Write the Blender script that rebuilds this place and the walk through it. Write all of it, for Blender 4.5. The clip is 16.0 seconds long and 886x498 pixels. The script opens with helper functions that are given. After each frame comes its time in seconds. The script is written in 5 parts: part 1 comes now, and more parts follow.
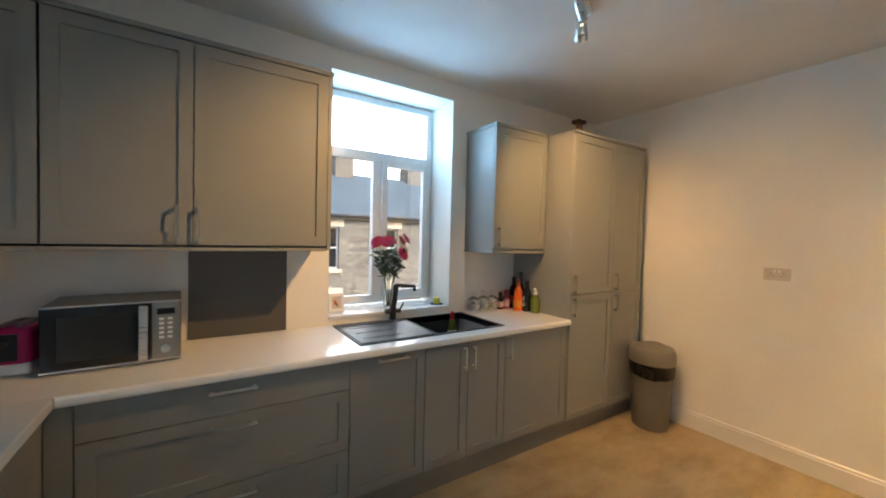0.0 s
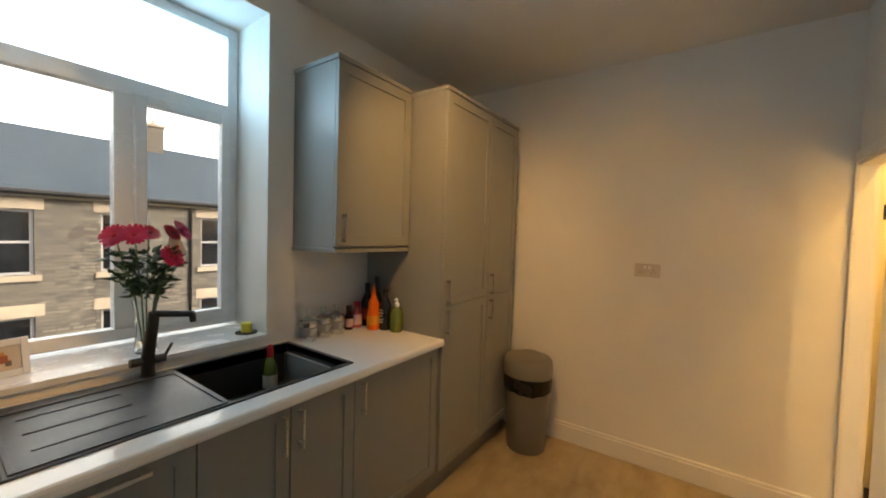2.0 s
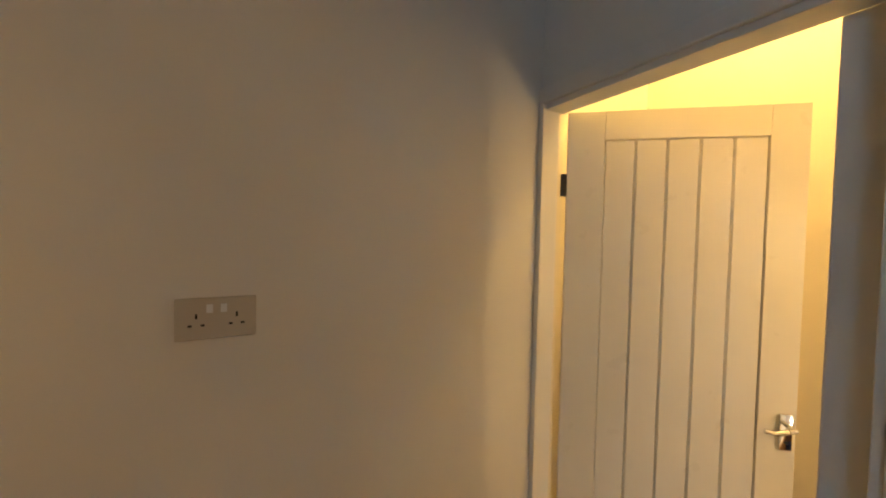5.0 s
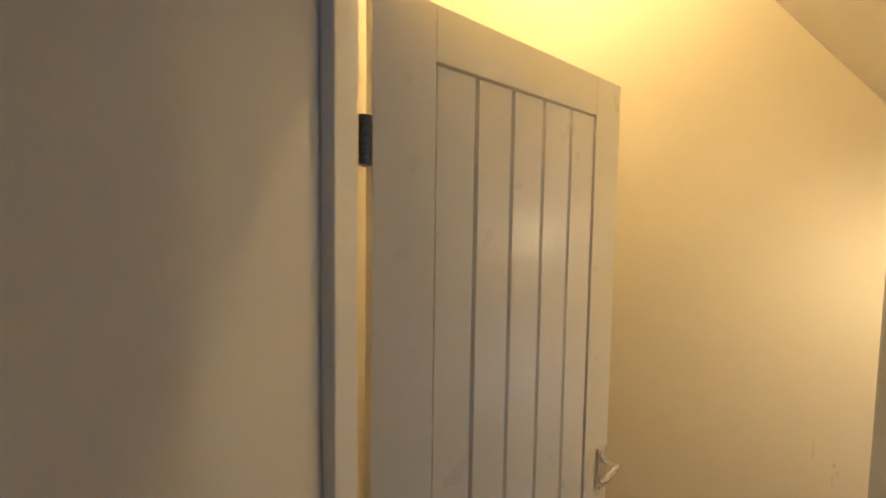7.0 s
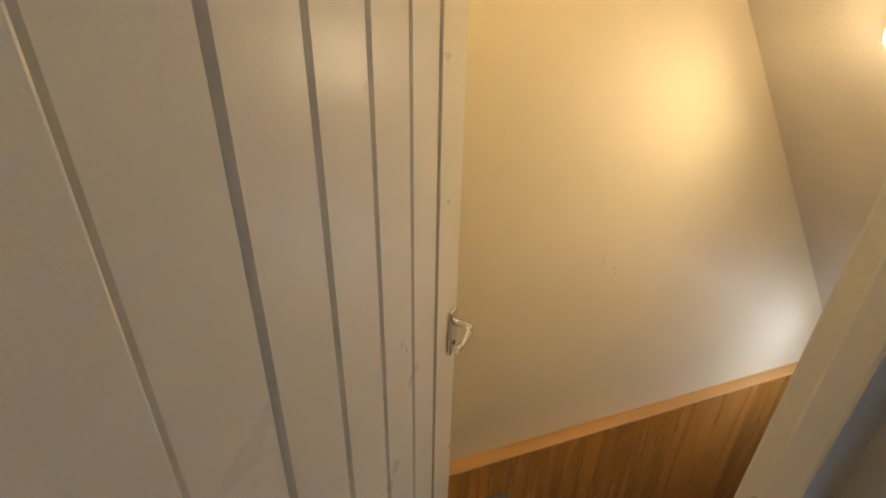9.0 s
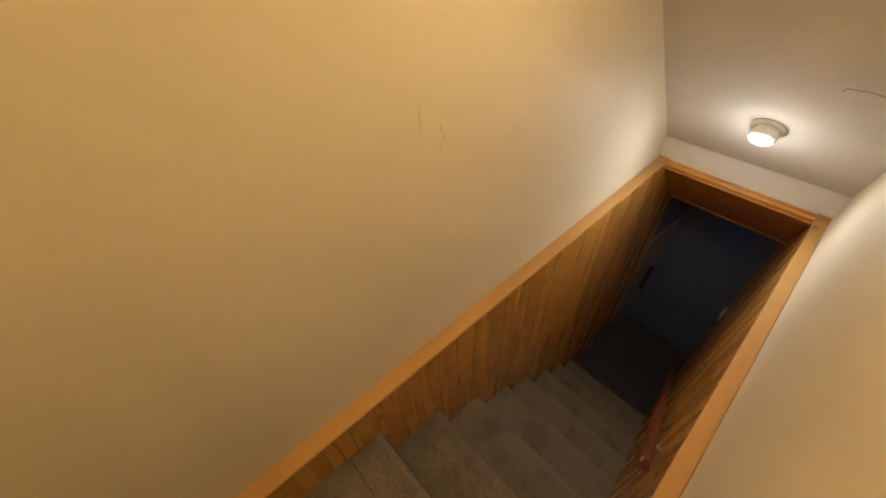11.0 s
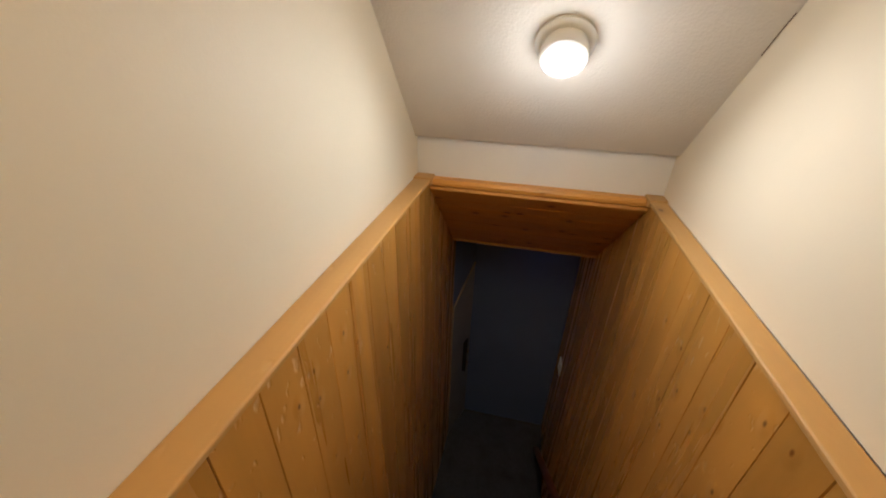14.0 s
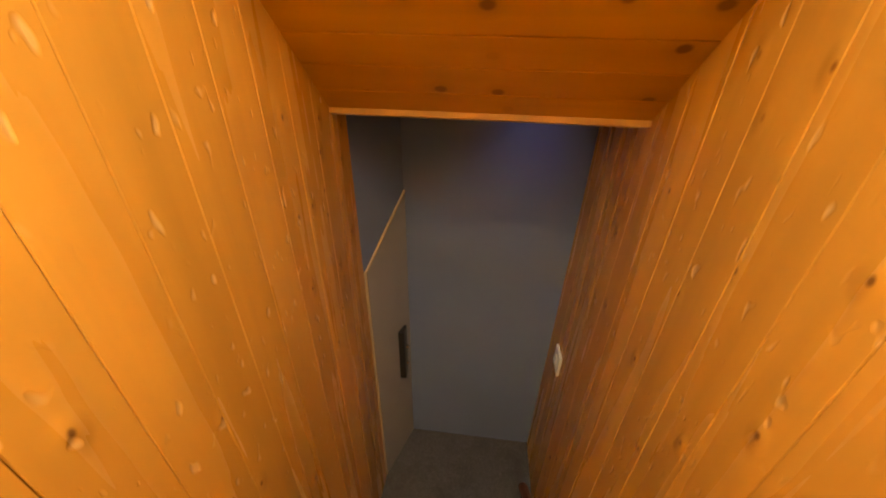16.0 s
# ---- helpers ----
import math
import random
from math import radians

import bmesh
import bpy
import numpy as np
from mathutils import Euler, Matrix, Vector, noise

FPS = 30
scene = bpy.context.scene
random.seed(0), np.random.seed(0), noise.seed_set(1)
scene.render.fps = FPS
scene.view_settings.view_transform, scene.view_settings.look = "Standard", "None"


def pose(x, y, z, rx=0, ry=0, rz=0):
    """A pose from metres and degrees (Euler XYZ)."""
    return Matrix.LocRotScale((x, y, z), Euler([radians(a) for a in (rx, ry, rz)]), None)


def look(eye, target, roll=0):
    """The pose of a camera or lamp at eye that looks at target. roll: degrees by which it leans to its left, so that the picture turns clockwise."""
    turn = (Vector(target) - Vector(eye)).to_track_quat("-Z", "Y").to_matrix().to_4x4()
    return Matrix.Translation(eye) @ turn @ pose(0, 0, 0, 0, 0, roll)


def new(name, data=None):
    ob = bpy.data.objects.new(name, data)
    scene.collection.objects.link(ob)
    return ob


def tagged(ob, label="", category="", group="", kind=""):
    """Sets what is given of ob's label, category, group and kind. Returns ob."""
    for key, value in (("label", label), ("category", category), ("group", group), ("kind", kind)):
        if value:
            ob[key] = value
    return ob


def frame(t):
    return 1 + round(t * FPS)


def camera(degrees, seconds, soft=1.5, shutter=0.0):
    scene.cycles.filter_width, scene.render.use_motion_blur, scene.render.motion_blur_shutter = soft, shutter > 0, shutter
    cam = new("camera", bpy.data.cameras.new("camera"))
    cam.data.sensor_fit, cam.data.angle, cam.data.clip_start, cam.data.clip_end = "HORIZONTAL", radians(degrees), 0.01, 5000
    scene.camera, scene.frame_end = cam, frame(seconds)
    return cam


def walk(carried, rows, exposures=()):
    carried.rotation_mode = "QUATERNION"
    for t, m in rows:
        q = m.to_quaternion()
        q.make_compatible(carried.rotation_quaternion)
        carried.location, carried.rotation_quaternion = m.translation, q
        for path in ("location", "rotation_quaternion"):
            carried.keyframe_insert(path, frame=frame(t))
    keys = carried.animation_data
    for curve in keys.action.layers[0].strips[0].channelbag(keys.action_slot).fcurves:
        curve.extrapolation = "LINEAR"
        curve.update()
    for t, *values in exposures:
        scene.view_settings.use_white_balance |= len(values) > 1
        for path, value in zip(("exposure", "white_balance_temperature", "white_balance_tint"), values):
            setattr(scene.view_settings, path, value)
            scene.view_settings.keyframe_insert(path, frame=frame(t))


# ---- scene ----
cam = camera(100.0, 16.0, soft=1.9)
PATH = [
    (0, (-3.327, -2.361, 1.477), (-2.240, -0.683, 1.422), 1.4),
    (0.5, (-3.266, -2.157, 1.459), (-1.900, -0.698, 1.398), 1.6),
    (1, (-3.184, -1.978, 1.471), (-1.665, -0.679, 1.400), 1.5),
    (1.5, (-2.986, -1.848, 1.466), (-1.432, -0.591, 1.404), 1.5),
    (2, (-2.739, -1.760, 1.478), (-1.102, -0.615, 1.406), 1.6),
    (2.5, (-2.439, -1.598, 1.476), (-0.661, -0.685, 1.399), 1.7),
    (3, (-2.154, -1.537, 1.472), (-0.243, -0.952, 1.399), 1.5),
    (3.5, (-1.839, -1.468, 1.456), (0.151, -1.269, 1.407), 1.8),
    (3.7, (-1.720, -1.453, 1.445), (0.279, -1.412, 1.402), 1.7),
    (5.8, (-0.513, -1.566, 1.502), (0.772, -3.097, 1.417), 1.2),
    (6, (-0.449, -1.614, 1.510), (0.713, -3.240, 1.425), 1.2),
    (6.5, (-0.348, -1.778, 1.480), (0.503, -3.586, 1.409), 1.5),
    (7, (-0.245, -1.948, 1.520), (0.166, -3.903, 1.409), 0.8),
    (7.5, (-0.199, -2.037, 1.510), (-0.130, -4.035, 1.462), 0.6),
    (8, (-0.169, -2.085, 1.520), (-0.405, -4.061, 1.318), 0.9),
    (8.2, (-0.178, -2.119, 1.477), (-0.483, -4.080, 1.226), 1.3),
    (8.5, (-0.170, -2.194, 1.426), (-0.602, -4.098, 0.993), 1.3),
    (9, (-0.220, -2.333, 1.365), (-0.821, -4.083, 0.606), 1.5),
    (9.2, (-0.239, -2.394, 1.347), (-0.930, -4.041, 0.447), 1.5),
    (9.5, (-0.299, -2.482, 1.342), (-1.057, -3.957, 0.224), 2.1),
    (9.7, (-0.347, -2.518, 1.346), (-1.117, -3.874, 0.093), 1.6),
    (11.8, (-0.929, -2.857, 1.048), (-2.060, -3.825, -0.287), 2.2),
    (12, (-0.983, -2.879, 1.020), (-2.195, -3.893, -0.206), 2.8),
    (12.5, (-1.178, -2.852, 0.847), (-2.505, -3.970, -0.148), 2.1),
    (13, (-1.334, -2.902, 0.767), (-2.813, -3.839, -0.199), 1.6),
    (13.5, (-1.532, -2.917, 0.579), (-3.131, -3.608, -0.405), 1.4),
    (14, (-1.675, -2.939, 0.436), (-3.384, -3.312, -0.535), 1.6),
    (14.5, (-1.843, -2.920, 0.266), (-3.576, -3.113, -0.713), 1.4),
    (15, (-1.973, -2.971, 0.089), (-3.730, -3.136, -0.853), 2.2),
    (15.5, (-2.270, -2.939, -0.112), (-3.996, -3.113, -1.106), 1.5),
    (16, (-2.481, -2.891, -0.268), (-4.184, -3.078, -1.301), 1.2),
]
EXPOSURES = [(0, 1.88, 6550, 10), (1.5, 1.28, 7200, 10), (2.4, 1.22, 8200, 10), (2.9, 1.35, 8700, 10), (3.7, 1.15, 6700, 10), (5.8, 0.25, 6300, 10), (7.0, -0.05, 5250, 10), (8.2, 0.08, 5050, 10), (9.0, 0.1, 5300, 10), (9.7, 0.33, 5500, 10), (12.0, -0.08, 6500, 10), (13.2, 0.0, 6200, 10), (14.2, 0.18, 5800, 10), (15, 0.78, 6200, 10), (15.5, 2.0, 6800, 10), (16, 2.85, 9000, 10)]
walk(cam, [(t, look(eye, target, roll)) for t, eye, target, roll in PATH], EXPOSURES)

# ---- world, sun, lamps ----
world = bpy.data.worlds.new("world")
scene.world = world
world.use_nodes = True
wn = world.node_tree
sky = wn.nodes.new("ShaderNodeTexSky")
sky.sky_type = "NISHITA"
sky.sun_disc = False
sky.sun_elevation = radians(40)
sky.sun_rotation = radians(150)
sky.air_density, sky.dust_density, sky.ozone_density = 1.0, 4.5, 1.0
wn.links.new(sky.outputs[0], wn.nodes["Background"].inputs[0])
wn.nodes["Background"].inputs[1].default_value = 0.15


def lamp(name, kind, m, energy, colour, **more):
    data = bpy.data.lights.new(name, kind)
    data.energy, data.color = energy, colour
    for key, value in more.items():
        if key == "size":
            data.shape, data.size = "RECTANGLE", value[0]
            data.size_y = value[1]
        if key == "radius":
            data.shadow_soft_size = value
        if key == "angle":
            data.angle = radians(value)
        if key == "spread":
            data.spread = radians(value)
        if key == "cone":
            data.spot_size, data.spot_blend = radians(value[0]), value[1]
    ob = new(name, data)
    ob.matrix_world = m
    return ob


WARM = (1.0, 0.575, 0.215)
WARM_LANDING = (1.0, 0.63, 0.20)
NEUTRAL = (1.0, 0.94, 0.85)
sun_from = Vector((math.sin(radians(150)) * math.cos(radians(40)), math.cos(radians(150)) * math.cos(radians(40)), math.sin(radians(40))))
lamp("sun", "SUN", look(sun_from * 30, (0, 0, 0)), 0.6, (0.93, 0.97, 1.0), angle=14)
# sky light entering by the upper part of the kitchen window
lamp("window_daylight", "AREA", pose(-2.195, 0.395, 2.295, -76, 0, 0), 3.8, (0.30, 0.64, 1.0), size=(0.80, 0.34))
# sky light entering by the window over the worktop's return
lamp("side_daylight", "AREA", look((-4.36, -2.55, 1.65), (-2.6, -1.9, 0.7)), 1.0, (0.36, 0.66, 1.0), size=(0.84, 0.95))
# blue fill lamp added unseen under the lobby ceiling; no window is built there
lamp("lobby_fill", "AREA", look((-3.56, -2.72, -0.315), (-3.58, -2.9, -2.1)), 0.03, (0.34, 0.52, 1.0), size=(0.2, 0.06), spread=80)

# ---- materials ----


def material(name, colour, rough=0.5, metal=0.0, spec=0.5):
    m = bpy.data.materials.new(name)
    m.use_nodes = True
    b = m.node_tree.nodes["Principled BSDF"]
    b.inputs["Base Color"].default_value = (*colour, 1)
    b.inputs["Roughness"].default_value = rough
    b.inputs["Metallic"].default_value = metal
    b.inputs["Specular IOR Level"].default_value = spec
    return m


def node(m, kind, **values):
    n = m.node_tree.nodes.new(kind)
    for key, value in values.items():
        n.inputs[key].default_value = value
    return n


def link(m, a, b):
    m.node_tree.links.new(a, b)


def shader(m):
    return m.node_tree.nodes["Principled BSDF"]


def coords(m, scale=(1, 1, 1), kind="Object"):
    tc = m.node_tree.nodes.new("ShaderNodeTexCoord")
    mp = m.node_tree.nodes.new("ShaderNodeMapping")
    mp.inputs["Scale"].default_value = scale
    link(m, tc.outputs[kind], mp.inputs["Vector"])
    return mp.outputs["Vector"]


def mixed(m, factor, a, b, blend="MIX"):
    n = m.node_tree.nodes.new("ShaderNodeMix")
    n.data_type, n.blend_type = "RGBA", blend
    if isinstance(factor, float):
        n.inputs["Factor"].default_value = factor
    else:
        link(m, factor, n.inputs["Factor"])
    for socket, value in ((n.inputs[6], a), (n.inputs[7], b)):
        if isinstance(value, tuple):
            socket.default_value = (*value, 1)
        else:
            link(m, value, socket)
    return n.outputs[2]


def ramp(m, source, low, high, a=0.0, b=1.0, smooth=False):
    n = node(m, "ShaderNodeMapRange")
    n.interpolation_type = "SMOOTHSTEP" if smooth else "LINEAR"
    n.inputs["From Min"].default_value, n.inputs["From Max"].default_value = low, high
    n.inputs["To Min"].default_value, n.inputs["To Max"].default_value = a, b
    link(m, source, n.inputs["Value"])
    return n.outputs["Result"]


def noisy(m, vector, scale, detail=4.0, rough=0.55):
    n = node(m, "ShaderNodeTexNoise", Scale=scale, Detail=detail, Roughness=rough)
    link(m, vector, n.inputs["Vector"])
    return n.outputs["Fac"]


def bumped(m, height, strength, distance=0.01):
    n = node(m, "ShaderNodeBump", Strength=strength, Distance=distance)
    link(m, height, n.inputs["Height"])
    link(m, n.outputs["Normal"], shader(m).inputs["Normal"])


def painted(name, colour, rough=0.55, grain=260.0, relief=0.08, blotch=0.06, spec=0.4):
    m = material(name, colour, rough, 0, spec)
    v = coords(m)
    big, small = noisy(m, v, 1.7, 3), noisy(m, v, grain, 3)
    dark = tuple(c * (1 - 2 * blotch) for c in colour)
    col = mixed(m, ramp(m, big, 0.3, 0.7), dark, colour)
    link(m, mixed(m, ramp(m, small, 0.35, 0.65, 0.0, 0.06), col, dark), shader(m).inputs["Base Color"])
    link(m, ramp(m, noisy(m, v, 9.0), 0.3, 0.7, rough - 0.06, rough + 0.06), shader(m).inputs["Roughness"])
    bumped(m, small, relief, 0.004)
    return m


def plastered(name, colour, rough=0.6):
    """Painted plaster with roller stipple, faint undulation and scuffs."""
    m = material(name, colour, rough, 0, 0.35)
    v = coords(m)
    wave, fine, scuff = noisy(m, v, 2.2, 2), noisy(m, v, 190.0, 4), noisy(m, v, 5.0, 6, 0.7)
    col = mixed(m, ramp(m, wave, 0.3, 0.7), tuple(c * 0.94 for c in colour), colour)
    col = mixed(m, ramp(m, scuff, 0.62, 0.78, 0.0, 0.12), col, tuple(c * 0.7 for c in colour))
    link(m, col, shader(m).inputs["Base Color"])
    add = node(m, "ShaderNodeMath")
    add.operation = "MULTIPLY_ADD"
    link(m, wave, add.inputs[0])
    add.inputs[1].default_value = 6.0
    link(m, fine, add.inputs[2])
    bumped(m, add.outputs[0], 0.09, 0.003)
    return m


def textured_ceiling(name, colour):
    m = material(name, colour, 0.75, 0, 0.2)
    v = coords(m)
    n = node(m, "ShaderNodeTexVoronoi", Scale=150.0)
    link(m, v, n.inputs["Vector"])
    big = noisy(m, v, 3.0, 3)
    link(m, mixed(m, ramp(m, big, 0.3, 0.7), tuple(c * 0.9 for c in colour), colour), shader(m).inputs["Base Color"])
    add = node(m, "ShaderNodeMath")
    link(m, n.outputs["Distance"], add.inputs[0])
    link(m, noisy(m, v, 40.0, 5), add.inputs[1])
    bumped(m, add.outputs[0], 0.22, 0.004)
    return m


def pine(name, tone, along="z", gloss=0.32, knots=0.55, many=1.0, dents=0.9, core=0.04, swell=0.0, halo=0.4):
    """Varnished knotty softwood; the grain runs along one object axis, and each board differs."""
    m = material(name, tone, gloss, 0, 0.5)
    info = m.node_tree.nodes.new("ShaderNodeObjectInfo")
    tc = m.node_tree.nodes.new("ShaderNodeTexCoord")
    shift = m.node_tree.nodes.new("ShaderNodeVectorMath")
    shift.operation = "SCALE"
    shift.inputs[0].default_value = (31.0, 17.0, 23.0)
    link(m, info.outputs["Random"], shift.inputs["Scale"])
    moved = m.node_tree.nodes.new("ShaderNodeVectorMath")
    moved.operation = "ADD"
    link(m, tc.outputs["Object"], moved.inputs[0])
    link(m, shift.outputs[0], moved.inputs[1])
    stretch = {"x": (0.7, 11, 11), "y": (11, 0.7, 11), "z": (11, 11, 0.7)}[along]
    mp = m.node_tree.nodes.new("ShaderNodeMapping")
    mp.inputs["Scale"].default_value = stretch
    link(m, moved.outputs[0], mp.inputs["Vector"])
    grain = noisy(m, mp.outputs["Vector"], 1.0, 4, 0.5)
    broad = noisy(m, moved.outputs[0], 2.5, 3)
    dark, light = tuple(c * 0.76 for c in tone), tuple(min(1, c * 1.15) for c in tone)
    col = mixed(m, ramp(m, grain, 0.3, 0.68), dark, light)
    col = mixed(m, ramp(m, broad, 0.35, 0.65, 0.0, 0.35), col, tuple(c * 0.75 for c in tone))
    split = m.node_tree.nodes.new("ShaderNodeSeparateXYZ")
    link(m, moved.outputs[0], split.inputs[0])
    flat = m.node_tree.nodes.new("ShaderNodeCombineXYZ")
    across = {"x": "Y", "y": "X", "z": "X"}[along]
    link(m, split.outputs[across], flat.inputs[0])
    link(m, split.outputs[along.upper()], flat.inputs[1])
    mk = m.node_tree.nodes.new("ShaderNodeMapping")
    mk.inputs["Scale"].default_value = (10 * many, 6 * many, 1)
    link(m, flat.outputs[0], mk.inputs["Vector"])
    vor = node(m, "ShaderNodeTexVoronoi", Scale=1.0, Randomness=1.0)
    vor.voronoi_dimensions = "2D"
    link(m, mk.outputs["Vector"], vor.inputs["Vector"])
    pick = node(m, "ShaderNodeSeparateColor")
    link(m, vor.outputs["Color"], pick.inputs[0])
    some = ramp(m, pick.outputs[0], knots, knots + 0.05)
    def chosen(value):
        n = node(m, "ShaderNodeMath")
        n.operation = "MULTIPLY"
        link(m, value, n.inputs[0])
        link(m, some, n.inputs[1])
        return n.outputs[0]
    knot = chosen(ramp(m, vor.outputs["Distance"], core, core + 0.045, 0.92, 0.0))
    ring = chosen(ramp(m, vor.outputs["Distance"], 0.09, 0.26, halo, 0.0))
    col = mixed(m, ring, col, tuple(c * 0.5 for c in tone))
    col = mixed(m, knot, col, (tone[0] * 0.20, tone[1] * 0.13, tone[2] * 0.18))
    vary = ramp(m, info.outputs["Random"], 0, 1, 0.0, 0.28)
    col = mixed(m, vary, col, tuple(c * 0.72 for c in tone))
    link(m, col, shader(m).inputs["Base Color"])
    link(m, ramp(m, grain, 0.2, 0.8, gloss - 0.06, gloss + 0.14), shader(m).inputs["Roughness"])
    add = node(m, "ShaderNodeMath")
    link(m, ramp(m, grain, 0.2, 0.8, 0.0, 0.22), add.inputs[0])
    link(m, ramp(m, broad, 0.0, 1.0, 0.0, 1.4), add.inputs[1])
    lump = node(m, "ShaderNodeMath")
    link(m, add.outputs[0], lump.inputs[0])
    link(m, chosen(ramp(m, vor.outputs["Distance"], 0.02, 0.26, swell, 0.0, True)), lump.inputs[1])
    dent = node(m, "ShaderNodeMath")
    dent.operation = "SUBTRACT"
    link(m, lump.outputs[0], dent.inputs[0])
    sway = m.node_tree.nodes.new("ShaderNodeMapping")
    sway.inputs["Rotation"].default_value = (0, 0, 0.5)
    sway.inputs["Scale"].default_value = (50, 22, 1)
    link(m, flat.outputs[0], sway.inputs["Vector"])
    nick = noisy(m, sway.outputs["Vector"], 1.0, 1, 0.5)
    patch = ramp(m, noisy(m, moved.outputs[0], 3.5, 2), 0.40, 0.55)
    pitted = node(m, "ShaderNodeMath")
    pitted.operation = "MULTIPLY"
    link(m, ramp(m, nick, 0.65, 0.77, 0.0, dents), pitted.inputs[0])
    link(m, patch, pitted.inputs[1])
    link(m, pitted.outputs[0], dent.inputs[1])
    col = mixed(m, ramp(m, pitted.outputs[0], 0.1, 0.8, 0.0, 0.35), col, (0.80, 0.58, 0.32))
    link(m, col, shader(m).inputs["Base Color"])
    bumped(m, dent.outputs[0], 0.5, 0.004)
    return m


def plank_floor(name):
    m = material(name, (0.4, 0.31, 0.2), 0.42, 0, 0.4)
    info = m.node_tree.nodes.new("ShaderNodeObjectInfo")
    v = coords(m, (2.2, 11, 11))
    shift = node(m, "ShaderNodeVectorMath")
    shift.operation = "MULTIPLY_ADD"
    link(m, info.outputs["Random"], shift.inputs[0])
    shift.inputs[1].default_value = (37, 51, 13)
    link(m, v, shift.inputs[2])
    grain = noisy(m, shift.outputs[0], 1.0, 6, 0.62)
    place = m.node_tree.nodes.new("ShaderNodeNewGeometry")
    spread = m.node_tree.nodes.new("ShaderNodeMapping")
    spread.inputs["Scale"].default_value = (1.5, 2.6, 1.0)
    link(m, place.outputs["Position"], spread.inputs["Vector"])
    big = noisy(m, spread.outputs["Vector"], 1.9, 6, 0.62)
    col = mixed(m, ramp(m, grain, 0.3, 0.7), (0.29, 0.215, 0.125), (0.37, 0.28, 0.165))
    col = mixed(m, ramp(m, big, 0.38, 0.60, 0.0, 0.85), col, (0.46, 0.36, 0.225))
    col = mixed(m, ramp(m, info.outputs["Random"], 0, 1, 0.0, 0.05), col, (0.34, 0.25, 0.15))
    link(m, col, shader(m).inputs["Base Color"])
    bumped(m, grain, 0.12, 0.002)
    return m


def carpet_pile(name, pile_tint=(1, 1, 1)):
    m = material(name, (0.12, 0.1, 0.08), 0.95, 0, 0.1)
    def tinted(c):
        return tuple(a * b for a, b in zip(c, pile_tint))
    v = coords(m)
    fine, mid, big = noisy(m, v, 420.0, 3), noisy(m, v, 70.0, 4), noisy(m, v, 6.0, 3)
    col = mixed(m, ramp(m, fine, 0.35, 0.65), tinted((0.15, 0.132, 0.11)), tinted((0.43, 0.385, 0.32)))
    col = mixed(m, ramp(m, mid, 0.4, 0.65, 0.0, 0.5), col, tinted((0.19, 0.172, 0.145)))
    col = mixed(m, ramp(m, big, 0.48, 0.68, 0.0, 0.55), col, tinted((0.13, 0.118, 0.10)))
    link(m, col, shader(m).inputs["Base Color"])
    bumped(m, fine, 0.8, 0.006)
    return m


def quartz_top(name):
    m = material(name, (0.8, 0.79, 0.77), 0.12, 0, 0.5)
    v = coords(m)
    fine, big = noisy(m, v, 320.0, 2), noisy(m, v, 3.0, 3)
    col = mixed(m, ramp(m, fine, 0.62, 0.72, 0.0, 0.25), (0.82, 0.81, 0.79), (0.55, 0.54, 0.52))
    link(m, mixed(m, ramp(m, big, 0.35, 0.7, 0, 0.1), col, (0.7, 0.69, 0.66)), shader(m).inputs["Base Color"])
    link(m, ramp(m, big, 0.3, 0.7, 0.10, 0.18), shader(m).inputs["Roughness"])
    return m


def brushed(name, colour, rough):
    m = material(name, colour, rough, 1.0)
    n = noisy(m, coords(m, (4, 180, 180)), 1.0, 3)
    link(m, ramp(m, n, 0.3, 0.7, rough - 0.08, rough + 0.1), shader(m).inputs["Roughness"])
    return m


def clear_glass(name, tint=(1, 1, 1), rough=0.0):
    m = material(name, tint, rough, 0, 0.5)
    shader(m).inputs["Transmission Weight"].default_value = 1.0
    shader(m).inputs["IOR"].default_value = 1.45
    return m


def glowing(name, colour, strength):
    m = material(name, colour, 0.4)
    shader(m).inputs["Emission Color"].default_value = (*colour, 1)
    shader(m).inputs["Emission Strength"].default_value = strength
    return m


def stone_wall(name):
    m = material(name, (0.3, 0.26, 0.2), 0.9, 0, 0.2)
    v = coords(m)
    swap = m.node_tree.nodes.new("ShaderNodeMapping")
    swap.inputs["Rotation"].default_value = (radians(90), 0, 0)
    link(m, v, swap.inputs["Vector"])
    b = node(m, "ShaderNodeTexBrick", Scale=1.0)
    b.inputs["Color1"].default_value = (0.27, 0.25, 0.20, 1)
    b.inputs["Color2"].default_value = (0.115, 0.11, 0.095, 1)
    b.inputs["Mortar"].default_value = (0.13, 0.12, 0.11, 1)
    b.inputs["Mortar Size"].default_value = 0.014
    b.inputs["Brick Width"].default_value = 0.32
    b.inputs["Row Height"].default_value = 0.095
    b.offset, b.squash = 0.43, 0.8
    wob = noisy(m, v, 1.2, 3)
    add = node(m, "ShaderNodeVectorMath")
    add.operation = "MULTIPLY_ADD"
    link(m, wob, add.inputs[0])
    add.inputs[1].default_value = (0.25, 0.10, 0.0)
    link(m, swap.outputs["Vector"], add.inputs[2])
    link(m, add.outputs[0], b.inputs["Vector"])
    soot = noisy(m, v, 0.9, 5, 0.7)
    link(m, mixed(m, ramp(m, soot, 0.4, 0.7, 0, 0.6), b.outputs["Color"], (0.10, 0.09, 0.08)), shader(m).inputs["Base Color"])
    bumped(m, b.outputs["Fac"], -0.6, 0.03)
    return m


